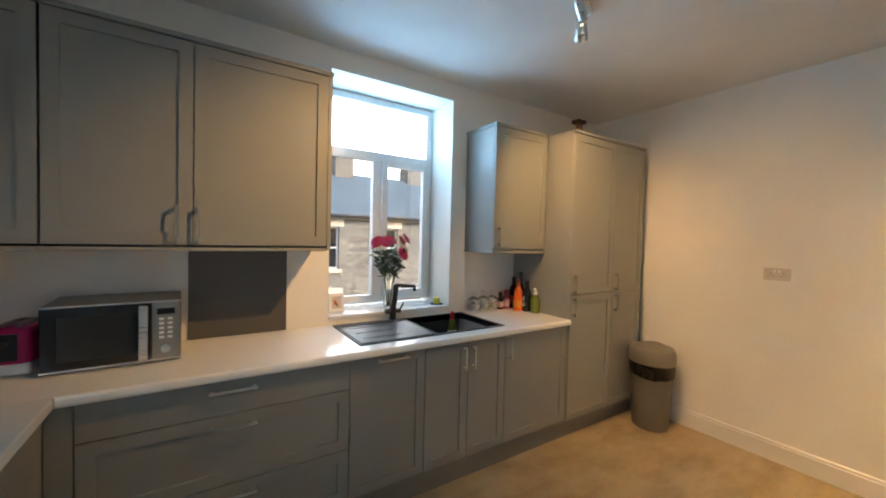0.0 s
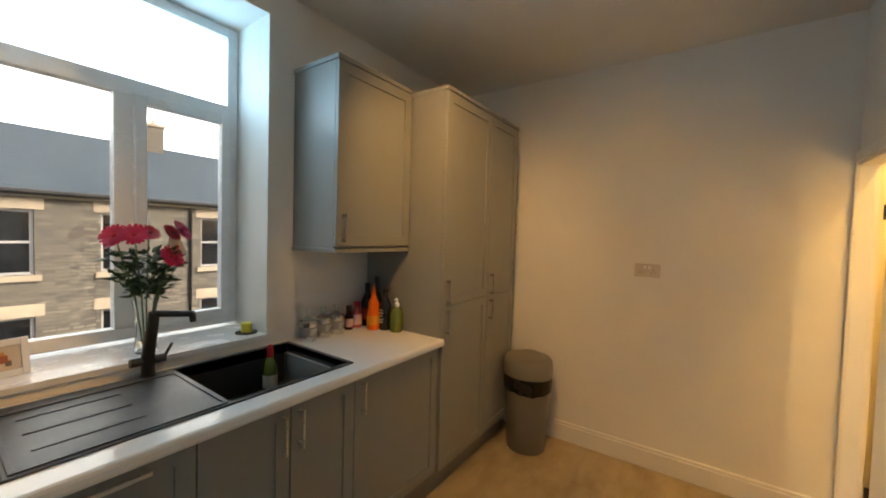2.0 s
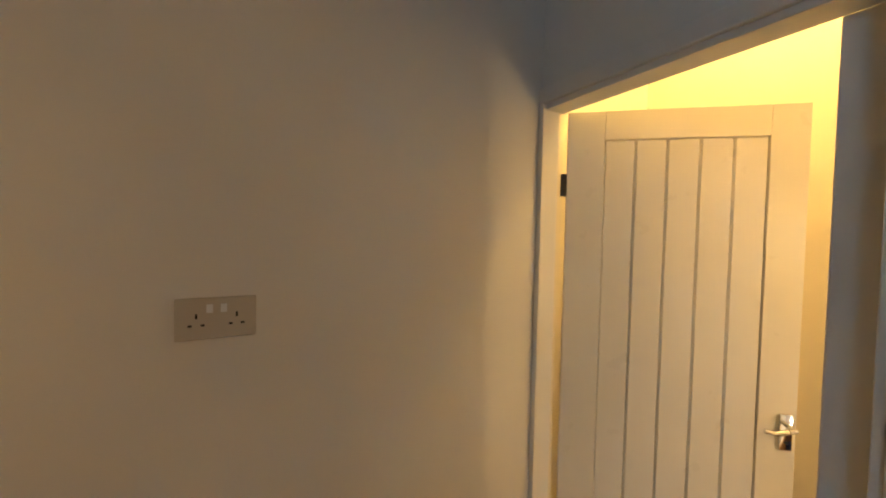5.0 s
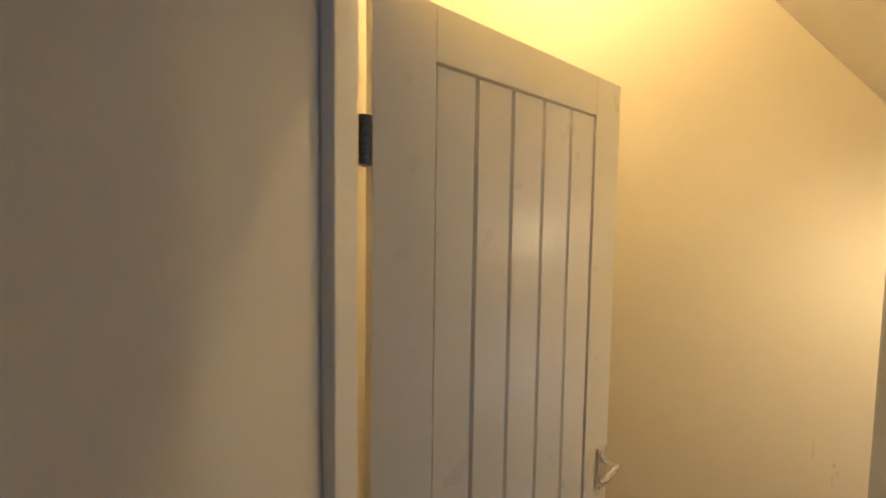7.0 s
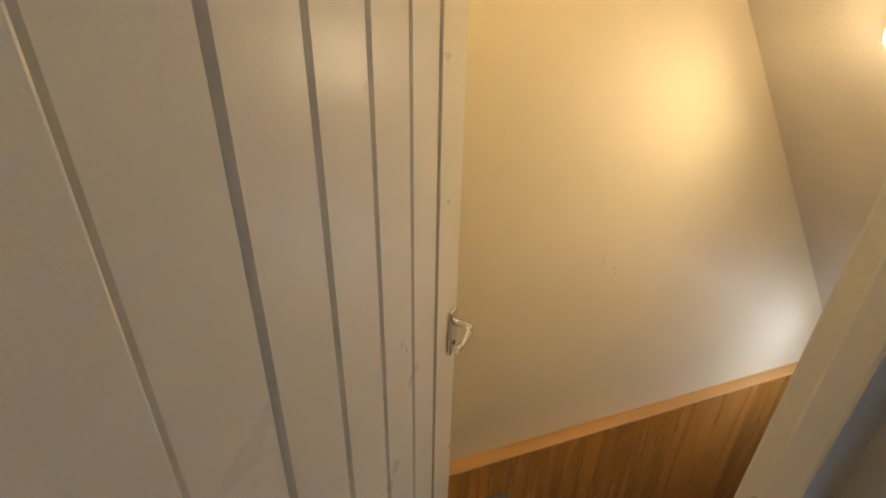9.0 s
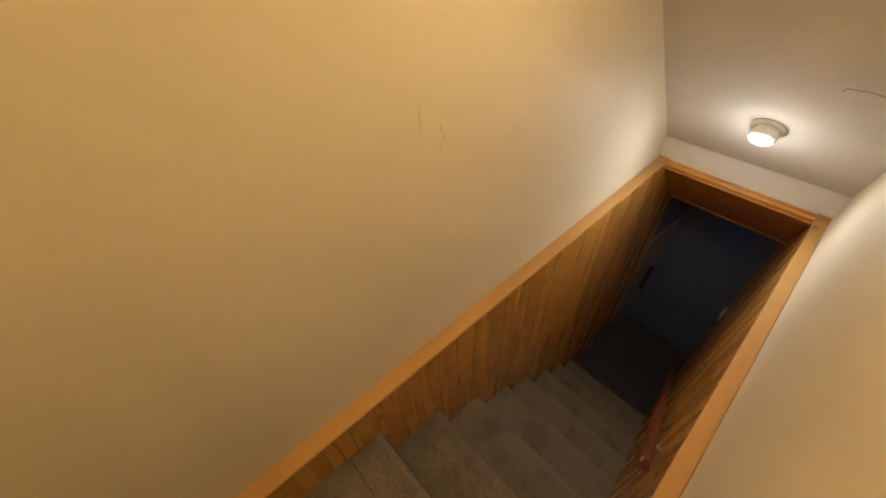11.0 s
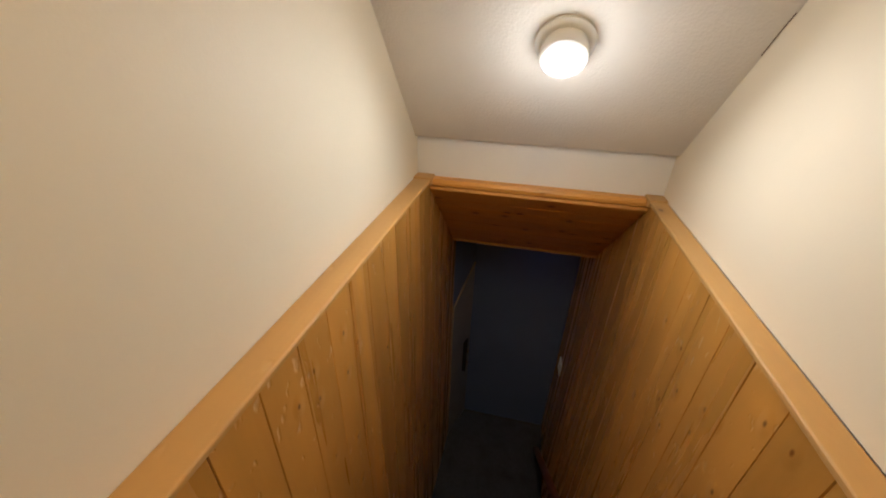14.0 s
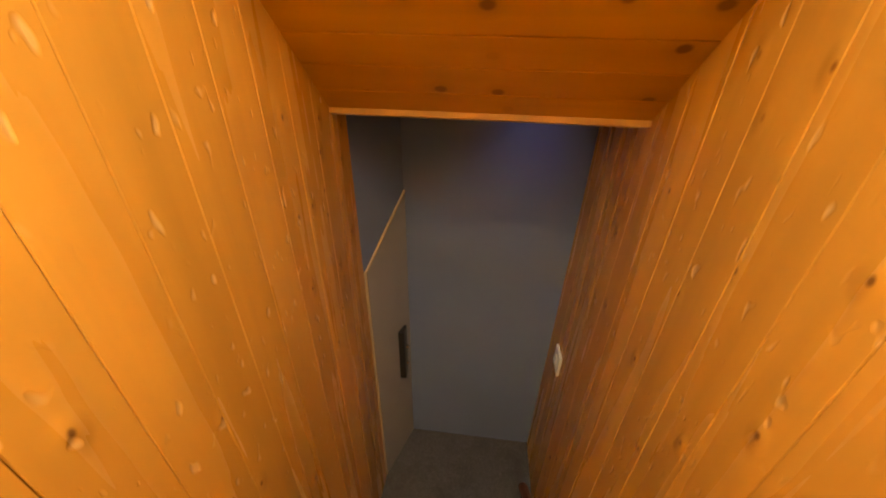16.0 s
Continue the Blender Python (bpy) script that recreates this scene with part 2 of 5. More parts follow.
def slate_roof(name):
    m = material(name, (0.1, 0.11, 0.13), 0.7, 0, 0.3)
    v = coords(m)
    b = node(m, "ShaderNodeTexBrick", Scale=1.0)
    b.inputs["Color1"].default_value = (0.045, 0.072, 0.095, 1)
    b.inputs["Color2"].default_value = (0.075, 0.108, 0.135, 1)
    b.inputs["Mortar"].default_value = (0.04, 0.04, 0.05, 1)
    b.inputs["Mortar Size"].default_value = 0.01
    b.inputs["Brick Width"].default_value = 0.32
    b.inputs["Row Height"].default_value = 0.2
    link(m, v, b.inputs["Vector"])
    n = noisy(m, v, 1.1, 5, 0.7)
    link(m, mixed(m, ramp(m, n, 0.45, 0.75, 0, 0.5), b.outputs["Color"], (0.11, 0.14, 0.16)), shader(m).inputs["Base Color"])
    bumped(m, b.outputs["Fac"], -0.4, 0.02)
    return m


def tarmac(name):
    m = material(name, (0.05, 0.05, 0.05), 0.9)
    v = coords(m)
    link(m, mixed(m, ramp(m, noisy(m, v, 30.0, 5), 0.35, 0.65), (0.03, 0.03, 0.03), (0.075, 0.073, 0.07)), shader(m).inputs["Base Color"])
    return m


WALL = plastered("kitchen_wall_paint", (0.80, 0.77, 0.72))
CEIL = painted("ceiling_paint", (0.80, 0.79, 0.76), 0.8, 150.0, 0.06)
CREAM = plastered("cream_wall_paint", (0.82, 0.75, 0.60), 0.55)
STIPPLE = textured_ceiling("stippled_plaster", (0.78, 0.73, 0.66))
CHALK = plastered("white_wall_paint", (0.83, 0.82, 0.80))
# the dark blue puts the lobby's dim, cool light into the wall colour
LOBBY = plastered("lobby_paint_cool_shade", (0.12, 0.175, 0.36))
GREY = painted("grey_shaker_paint", (0.262, 0.263, 0.248), 0.42, 320.0, 0.05, 0.03)
PLINTH = painted("grey_plinth_paint", (0.20, 0.195, 0.175), 0.5)
SATIN = painted("white_satin_paint", (0.80, 0.77, 0.70), 0.32, 240.0, 0.06, 0.04)
TRIM = painted("white_trim_paint", (0.80, 0.78, 0.74), 0.35, 200.0, 0.08, 0.05)
PVC = painted("white_pvc", (0.82, 0.83, 0.84), 0.25, 400.0, 0.02, 0.01)
TOP = quartz_top("white_worktop")
COMPOSITE = painted("black_composite", (0.040, 0.042, 0.047), 0.42, 900.0, 0.15, 0.05)
SLATE = material("dark_grey_splashback", (0.085, 0.082, 0.078), 0.32)
BLACK = painted("matt_black", (0.02, 0.02, 0.022), 0.4)
STEEL = brushed("brushed_steel", (0.68, 0.67, 0.65), 0.3)
MIDSTEEL = brushed("satin_steel", (0.36, 0.35, 0.33), 0.4)
DARKSTEEL = brushed("dark_steel", (0.07, 0.07, 0.075), 0.32)
CHROME = material("chrome", (0.8, 0.8, 0.8), 0.08, 1.0)
GLASS = clear_glass("window_glass")
VASEGLASS = clear_glass("vase_glass", (0.97, 1.0, 0.98))
BLACKGLASS = material("black_glass", (0.006, 0.006, 0.008), 0.05)
PINE = pine("varnished_pine_boards", (0.58, 0.29, 0.06), "z", 0.23, 0.66, 1.35, 1.2, 0.022, 1.1, 0.05)
PINE_X = pine("varnished_pine_rail", (0.56, 0.325, 0.105), "x", 0.45, 0.75, 1.0, 0.3)
PINE_Y = pine("varnished_pine_soffit", (0.58, 0.27, 0.045), "y", 0.36, 0.45, 1.15, 0.1, 0.06, 0.3)
MAHOG = pine("red_brown_handrail", (0.16, 0.045, 0.02), "x", 0.3)
FLOOR = plank_floor("oak_plank")
CARPET = carpet_pile("grey_brown_carpet", (0.80, 0.77, 0.75))
# stair pile multiplied darker and bluer, so lobby shade sits in its colour
LOBBYCARPET = carpet_pile("shaded_lobby_carpet", (0.26, 0.31, 0.46))
BINGREY = painted("grey_plastic", (0.20, 0.185, 0.16), 0.45, 500.0, 0.05)
BAG = painted("black_bin_bag", (0.012, 0.012, 0.012), 0.25, 40.0, 0.5)
STONE = stone_wall("coursed_stone")
SANDSTONE = painted("dressed_sandstone", (0.55, 0.47, 0.36), 0.85, 30.0, 0.3, 0.15)
ROOF = slate_roof("slate_roofing")
TARMAC = tarmac("tarmac")
LEAF = painted("leaf_green", (0.035, 0.075, 0.02), 0.45, 60.0, 0.2, 0.2)
STEM = painted("stem_green", (0.10, 0.17, 0.04), 0.5)
PINK = painted("pink_petal", (0.58, 0.02, 0.115), 0.5, 80.0, 0.1, 0.2)
RED = painted("deep_red_petal", (0.42, 0.008, 0.04), 0.5, 80.0, 0.1, 0.2)
CREAMPETAL = painted("pale_petal", (0.75, 0.62, 0.52), 0.5, 80.0, 0.1, 0.1)
SCUFF = painted("brown_scuff", (0.70, 0.62, 0.47), 0.6)
CRACK = painted("crack_shadow", (0.16, 0.12, 0.09), 0.9)
BULB = glowing("warm_bulb", (1.0, 0.75, 0.42), 30.0)
LEDWHITE = glowing("lamp_diffuser", (1.0, 0.88, 0.72), 14.0)

# ---- mesh helpers ----


def part(name, bm, mat, parent=None, label="", smooth=False):
    """Links a bmesh as one mesh object, under a thing or a part."""
    me = bpy.data.meshes.new(name)
    bm.normal_update()
    bm.to_mesh(me)
    bm.free()
    me.materials.append(mat)
    if smooth:
        me.polygons.foreach_set("use_smooth", [True] * len(me.polygons))
        me.set_sharp_from_angle(angle=radians(40))
    ob = new(name, me)
    if parent is not None:
        ob.parent = parent
    if label:
        ob["label"] = label
    return ob


def thing(name, label, category, m=None, group="", kind=""):
    ob = new(name)
    if m is not None:
        ob.matrix_world = m
    return tagged(ob, label, category, group, kind)


def add_box(bm, x0, x1, y0, y1, z0, z1, bevel=0.0, seg=2):
    r = bmesh.ops.create_cube(bm, size=1.0)
    vs = r["verts"]
    for v in vs:
        v.co = Vector((x0 if v.co.x < 0 else x1, y0 if v.co.y < 0 else y1, z0 if v.co.z < 0 else z1))
    if bevel > 0:
        es = {e for v in vs for e in v.link_edges}
        bmesh.ops.bevel(bm, geom=list(es), offset=bevel, segments=seg, affect="EDGES", profile=0.6)
    return vs


def box(x0, x1, y0, y1, z0, z1, bevel=0.0, seg=2):
    bm = bmesh.new()
    add_box(bm, min(x0, x1), max(x0, x1), min(y0, y1), max(y0, y1), min(z0, z1), max(z0, z1), bevel, seg)
    return bm


def add_tube(bm, a, b, r0, r1=None, seg=16, caps=True):
    a, b = Vector(a), Vector(b)
    r1 = r0 if r1 is None else r1
    d = b - a
    m = Matrix.Translation((a + b) / 2) @ d.to_track_quat("Z", "Y").to_matrix().to_4x4()
    bmesh.ops.create_cone(bm, cap_ends=caps, segments=seg, radius1=r0, radius2=r1, depth=d.length, matrix=m)


def tube(a, b, r0, r1=None, seg=16):
    bm = bmesh.new()
    add_tube(bm, a, b, r0, r1, seg)
    return bm


def lathe(profile, seg=32, sx=1.0, sy=1.0):
    """A turned shape from (radius, height) pairs."""
    bm = bmesh.new()
    rings = []
    for r, z in profile:
        if r < 1e-5:
            rings.append([bm.verts.new((0, 0, z))])
        else:
            rings.append([bm.verts.new((sx * r * math.cos(2 * math.pi * k / seg), sy * r * math.sin(2 * math.pi * k / seg), z)) for k in range(seg)])
    for a, b in zip(rings, rings[1:]):
        for k in range(seg):
            n = (k + 1) % seg
            if len(a) == 1 and len(b) > 1:
                bm.faces.new((a[0], b[k], b[n]))
            elif len(b) == 1 and len(a) > 1:
                bm.faces.new((a[k], a[n], b[0]))
            elif len(a) > 1:
                bm.faces.new((a[k], a[n], b[n], b[k]))
    bmesh.ops.recalc_face_normals(bm, faces=bm.faces)
    return bm


def prism(points, axis, a, b):
    """A closed outline (pairs in the other two axes) pushed from a to b along one axis."""
    bm = bmesh.new()
    def put(p, q):
        return {"x": (q, p[0], p[1]), "y": (p[0], q, p[1]), "z": (p[0], p[1], q)}[axis]
    lo = [bm.verts.new(put(p, a)) for p in points]
    hi = [bm.verts.new(put(p, b)) for p in points]
    bm.faces.new(lo)
    bm.faces.new(hi[::-1])
    for k in range(len(points)):
        n = (k + 1) % len(points)
        bm.faces.new((lo[k], hi[k], hi[n], lo[n]))
    bmesh.ops.recalc_face_normals(bm, faces=bm.faces)
    return bm


def soften(ob, width=0.002, seg=2):
    b = ob.modifiers.new("bevel", "BEVEL")
    b.width, b.segments, b.limit_method = width, seg, "ANGLE"
    return ob


def structure(name, bm, mat, label="", category=""):
    return tagged(part(name, bm, mat), label, category, "", "structure")


# ---- plan ----
KX0, KY1 = -4.37, -2.385      # kitchen: its end behind the return, and the wall with the stair door
WT = 0.075                    # thickness of that wall
SY1 = KY1 - WT                # its face towards the stairs
SN = -2.506                   # plastered stair wall above the near boards
BACK = -3.75                  # rear of the kitchen past the stair enclosure
CZ = 2.66                     # ceiling height
L, R = -3.252, -2.55           # inner faces of the boarded stairwell
WL = -3.305                   # plastered wall above the boards
RAILZ = 0.03
XR = -2.88                    # end of the open well
LOW = -2.175                  # floor of the lower lobby
XF = -3.70                    # far wall of the lobby
DX0, DX1, DZ = -0.768, -0.004, 1.905   # doorway

# ---- kitchen shell ----
bm = bmesh.new()
add_box(bm, KX0 - 0.2, 0.0, SY1, 0.0, -0.16, -0.012)
add_box(bm, KX0 - 0.2, XR - 0.45, BACK, SY1, -0.16, -0.012)
structure("floor", bm, PLINTH, "timber subfloor under oak plank flooring", "floor")
# window wall with its opening
WX0, WX1, WZ0, WZ1 = -2.655, -1.735, 0.955, 2.525
bm = bmesh.new()
add_box(bm, KX0 - 0.2, WX0, 0.0, 0.42, -0.16, CZ)
add_box(bm, WX1, 0.15, 0.0, 0.42, -0.16, CZ)
add_box(bm, WX0, WX1, 0.0, 0.42, -0.16, WZ0)
add_box(bm, WX0, WX1, 0.0, 0.42, WZ1, CZ)
structure("wall_window", bm, WALL, "white painted plaster wall with a deep window opening", "wall")
structure("wall_end", box(0.0, 0.15, SY1, 0.0, -0.16, CZ), WALL, "plain white painted plaster end wall", "wall")
RY0, RY1, RZ0, RZ1 = -3.02, -2.08, 1.10, 2.20
bm = bmesh.new()
add_box(bm, KX0 - 0.2, KX0, BACK, RY0, 0.0, CZ)
add_box(bm, KX0 - 0.2, KX0, RY1, 0.0, 0.0, CZ)
add_box(bm, KX0 - 0.2, KX0, RY0, RY1, 0.0, RZ0)
add_box(bm, KX0 - 0.2, KX0, RY0, RY1, RZ1, CZ)
structure("wall_return", bm, WALL, "plain white painted plaster wall", "wall")
structure("wall_back", box(KX0 - 0.2, XR - 0.1, BACK - 0.12, BACK, 0.0, CZ), WALL, "plain white painted plaster wall", "wall")
structure("ceiling", box(KX0 - 0.2, 0.15, SY1, 0.42, CZ, CZ + 0.1), CEIL, "white painted plaster ceiling", "ceiling")
structure("ceiling_rear", box(KX0 - 0.2, XR - 0.22, BACK, SY1, CZ, CZ + 0.1), CEIL, "white painted plaster ceiling", "ceiling")
# wall between kitchen and stairs, with the doorway
bm = bmesh.new()
add_box(bm, DX1 + 0.0, 0.0, SY1, KY1, 0.0, CZ)
add_box(bm, XR - 0.1, DX0, SY1, KY1, 0.0, CZ)
add_box(bm, DX0, DX1, SY1, KY1, DZ, CZ)
structure("wall_stair", bm, WALL, "white painted plaster wall pierced by the stair doorway", "wall")
structure("wall_stair_end", box(XR - 0.22, XR - 0.1, BACK, KY1, 0.0, CZ), WALL, "plain white painted plaster wall", "wall")
side = thing("window_2", "white plastic-framed window over the returning worktop", "window", kind="structure")
for y0, y1, z0, z1 in ((RY0, RY0 + 0.06, RZ0, RZ1), (RY1 - 0.06, RY1, RZ0, RZ1), (RY0 + 0.06, RY1 - 0.06, RZ0, RZ0 + 0.06), (RY0 + 0.06, RY1 - 0.06, RZ1 - 0.06, RZ1)):
    part("window_frame", box(KX0 - 0.14, KX0 - 0.08, y0, y1, z0, z1, 0.004), PVC, side)
part("pane", box(KX0 - 0.112, KX0 - 0.106, RY0 + 0.055, RY1 - 0.055, RZ0 + 0.055, RZ1 - 0.055), GLASS, side).visible_shadow = False
# skirting
def skirting(name, pts, axis, a, b):
    return structure(name, prism(pts, axis, a, b), TRIM, "white painted wooden skirting board", "skirting")
sk = [(0.0, 0.0), (-0.016, 0.0), (-0.016, 0.112), (-0.0145, 0.1145), (-0.0095, 0.116), (-0.0095, 0.1195), (-0.013, 0.122), (-0.013, 0.130), (-0.009, 0.1355), (0.0, 0.137)]
skirting("baseboard_end", [(x, z) for x, z in sk], "y", KY1, -0.02)
skirting("baseboard_stair", [(KY1 - x, z) for x, z in sk], "x", XR - 0.1, DX0 - 0.07)
JX = -0.672                   # edge of the stop on the latch side
# architraves and lining of the stair doorway
bm = bmesh.new()
add_box(bm, DX0 - 0.040, DX0 + 0.0, KY1, KY1 + 0.016, 0.0, DZ + 0.050, 0.004)
add_box(bm, DX0, 0.0, KY1, KY1 + 0.016, DZ, DZ + 0.050, 0.004)
add_box(bm, DX1 - 0.016, 0.0, KY1, KY1 + 0.016, 0.0, DZ, 0.003)
structure("trim_doorway_kitchen", bm, TRIM, "white painted wooden architrave", "architrave")
bm = bmesh.new()
add_box(bm, DX0 - 0.003, DX0 + 0.018, SY1 - 0.003, KY1 + 0.003, 0.0, DZ, 0.002)
add_box(bm, DX1 - 0.0115, DX1 + 0.003, SY1 + 0.018, KY1 + 0.003, 0.0, DZ, 0.002)
add_box(bm, DX0 + 0.018, DX1 - 0.0115, SY1 - 0.003, KY1 + 0.003, DZ - 0.018, DZ + 0.003, 0.002)
add_box(bm, DX0 + 0.018, JX, SY1 - 0.032, SY1, 0.0, DZ - 0.018, 0.004)
structure("trim_door_lining", bm, TRIM, "white painted wooden door lining with stop", "door lining")
bm = bmesh.new()
add_box(bm, DX0 - 0.065, JX - 0.024, SY1 - 0.061, SY1 - 0.0325, 0.0, DZ + 0.065, 0.004)
add_box(bm, JX - 0.024, DX1, SY1 - 0.018, SY1, DZ, DZ + 0.065, 0.004)
trim_stairs = structure("trim_doorway_stairs", bm, SATIN, "white painted wooden architrave", "architrave")

part("strike_plate", box(JX - 0.012, JX + 0.008, SY1 - 0.036, SY1 - 0.010, 0.885, 0.935, 0.003), STEEL, trim_stairs, "small worn metal strike plate")
# ---- stairwell shell ----
SLOPE = 1.09
def slope_z(x):
    return 0.165 + SLOPE * (x + 2.877)
XTOP = -2.877 + (2.95 - 0.165) / SLOPE
bm = box(XF - 1.2, 0.32, WL - 0.12, WL, -0.18, 3.05)
add_box(bm, XF - 0.1, 0.32, WL - 0.12, WL, LOW - 0.1, -0.18)
wall_far = structure("wall_stair_far", bm, CREAM, "cream painted plaster stair wall with a few scuffs", "wall")
structure("wall_landing_end", box(0.2, 0.32, WL, SY1, -0.2, 3.05), CREAM, "cream painted plaster wall", "wall")
structure("wall_stair_near", box(XR - 0.1, DX0 - 0.066, SN, SY1, RAILZ, 3.0), CREAM, "cream painted plaster stair wall", "wall")
bm = bmesh.new()
add_box(bm, DX0 - 0.068, DX1, SY1 - 0.012, SY1, DZ + 0.066, 3.0)
add_box(bm, DX1, 0.2, SY1 - 0.012, SY1, -0.1, 3.0)
structure("wall_over_door", bm, CREAM, "cream painted plaster over the doorway", "wall")
structure("ceiling_slope", prism([(-2.877, 0.165), (XTOP, 2.95), (XTOP, 3.07), (-2.877, 0.30)], "y", WL, SN), STIPPLE, "sloping stippled plaster ceiling over the stairs", "ceiling")
slope_ceiling = bpy.data.objects["ceiling_slope"]
for ends in (((-2.395, -2.753), (-2.383, -2.748), (-2.379, -2.697), (-2.384, -2.655), (-2.38, -2.60)), ((-2.635, -2.508), (-2.60, -2.509), (-2.572, -2.508))):
    for (xa, ya), (xb, yb) in zip(ends, ends[1:]):
        part("crack", tube((xa, ya, slope_z(xa)), (xb, yb, slope_z(xb)), 0.0012, seg=5), CRACK, slope_ceiling)
structure("ceiling_landing", box(XTOP, 0.2, WL, SY1 - 0.012, 2.95, 3.05), STIPPLE, "stippled plaster ceiling over the landing", "ceiling")
structure("wall_bulkhead", box(XR - 0.10, XR - 0.02, WL, SN, RAILZ - 0.02, 0.30), CHALK, "white painted plaster strip at the foot of the sloping ceiling", "wall")
structure("floor_landing", box(-0.72, 0.2, WL, SY1, -0.30, -0.17), CARPET, "grey-brown carpeted landing", "carpet")
for x, z, w, h in ((-1.166, 0.823, 0.004, 0.05), (-1.228, 0.792, 0.012, 0.012), (-1.236, 0.766, 0.008, 0.012), (-1.222, 0.746, 0.005, 0.014), (-1.223, 0.726, 0.005, 0.008)):
    part("scuff", prism([(x, z), (x + w * 0.6, z - h * 0.4), (x + w, z + h * 0.3), (x + w * 0.5, z + h)], "y", WL - 0.001, WL + 0.0006), SCUFF, wall_far)
# masonry behind the boards and lobby
structure("wall_well_near", box(XR - 0.95, -0.02, R + 0.02, R + 0.1, LOW - 0.1, RAILZ - 0.03), CHALK, "plaster wall behind pine boards", "wall")
structure("wall_well_far", box(-3.432, 0.2, WL, L - 0.02, LOW - 0.1, RAILZ - 0.03), CHALK, "plaster wall behind pine boards", "wall")
structure("floor_lobby", box(XF - 0.9, -0.4, WL - 0.9, -1.5, LOW - 0.12, LOW), LOBBYCARPET, "carpeted lobby floor, pile darkened and blued to imitate dim cool light", "carpet")
structure("wall_lobby_far", box(XF - 0.12, XF, WL - 0.6, R + 0.012, LOW, -0.05), LOBBY, "painted plaster lobby wall, coloured dark blue to imitate dim cool light", "wall")
structure("wall_lobby_far_side", box(XF - 0.62, XF - 0.5, R + 0.012, -1.6, LOW, -0.05), LOBBY, "painted plaster lobby wall, coloured dark blue to imitate dim cool light", "wall")
structure("wall_lobby_left", prism([(-3.436, WL), (-3.436, -3.256), (XF, -3.172), (XF, WL)], "z", LOW + 1.15, -0.18), LOBBY, "painted plaster lobby wall, coloured dark blue to imitate dim cool light", "wall")
structure("ceiling_lobby", box(XF - 0.6, XR - 0.44, WL - 0.6, -1.6, -0.30, -0.18), CHALK, "plaster lobby ceiling", "ceiling")

# ---- stairs ----
NOSE0, RISE, GOING = -0.82, 0.2506, 0.26
stairs = thing("staircase", "steep straight staircase covered in grey-brown carpet", "stairs")
for k in range(8):
    x = NOSE0 - GOING * k
    z = -0.17 - RISE * k
    top = [(x + (0.02 if k else 0.3), z), (x - 0.005, z), (x - 0.022, z - 0.008), (x - 0.03, z - 0.022), (x - 0.024, z - 0.036), (x - 0.004, z - 0.05), (x, z - RISE), (x + (0.02 if k else 0.3), z - RISE)]
    ob = part("tread", prism([(x + GOING + 0.01 if k else x + 0.1, z)] + top[1:-1] + [(x + GOING + 0.01 if k else x + 0.1, z - RISE)], "y", L, R), CARPET, stairs)
    soften(ob, 0.006, 2)
handrail = thing("handrail", "dark red-brown wooden handrail fixed to the boards", "handrail")
part("rail", tube((-1.35, R - 0.05, -0.06), (-3.42, R - 0.05, -2.08), 0.021, seg=14), MAHOG, handrail, smooth=True)
for x in (-1.6, -2.5, -3.25):
    z = -0.06 - (-1.35 - x) * 0.976
    bm = tube((x, R - 0.05, z - 0.02), (x, R - 0.05, z - 0.055), 0.006, seg=8)
    add_tube(bm, (x, R - 0.05, z - 0.055), (x, R, z - 0.055), 0.006, seg=8)
    part("bracket", bm, CHROME, handrail, "small pale metal bracket")
# capping rails on the boards
for name, y0, y1, x0 in (("capping_rail_far", WL, L + 0.006, XR - 0.0), ("capping_rail_near", R - 0.006, SN, XR - 0.0)):
    x1 = 0.2 if name.endswith("far") else DX0 - 0.07
    ob = structure(name, box(x0, x1, y0, y1, RAILZ - 0.013, RAILZ, 0.005, 3), PINE_X, "varnished pine capping rail along the boards", "trim")
    ob2 = structure(name + "_end", box(x0 - 0.02, x0 + 0.035, y0 + (0.0 if y0 == WL else -0.004), y1 + (0.004 if y0 == WL else 0.0), RAILZ - 0.02, RAILZ + 0.006, 0.004), PINE_X, "varnished pine end block", "trim")
# header moulding and boarded soffit at the end of the well
hx = XR
bm = prism([(hx, 0.028), (hx + 0.012, 0.028), (hx + 0.02, 0.018), (hx + 0.02, 0.008), (hx + 0.012, 0.002), (hx + 0.016, -0.008), (hx + 0.008, -0.018), (hx - 0.02, -0.022), (hx - 0.02, 0.028)], "y", L, R)
structure("trim_header_moulding", bm, PINE_Y, "ribbed varnished pine moulding", "moulding")
soffit = thing("soffit", "sloping varnished knotty pine board soffit", "soffit", kind="structure")
n, sx, sz, ex, ez = 8, hx - 0.004, -0.02, -3.34, -0.44
for k in range(n):
    a, b = k / n, (k + 1) / n
    p0 = Vector((sx + (ex - sx) * a, sz + (ez - sz) * a))
    p1 = Vector((sx + (ex - sx) * b, sz + (ez - sz) * b))
    d = (p1 - p0).normalized()
    up = Vector((-d.y, d.x)) * -0.018
    g = d * 0.0012
    ob = part("board", prism([(p0 + g)[:], (p1 - g)[:], (p1 - g + up)[:], (p0 + g + up)[:]], "y", L, R), PINE_Y, soffit)
    soften(ob, 0.0008, 1)
part("edge_strip", prism([(ex - 0.012, ez - 0.012), (ex + 0.012, ez - 0.004), (ex + 0.0, ez + 0.05), (ex - 0.03, ez + 0.05)], "y", L, R), PINE_X, soffit)
structure("wall_over_lobby", box(XR - 0.60, XR - 0.44, L - 0.05, R + 0.05, -0.40, 0.0), CHALK, "plaster above the lobby opening", "wall")

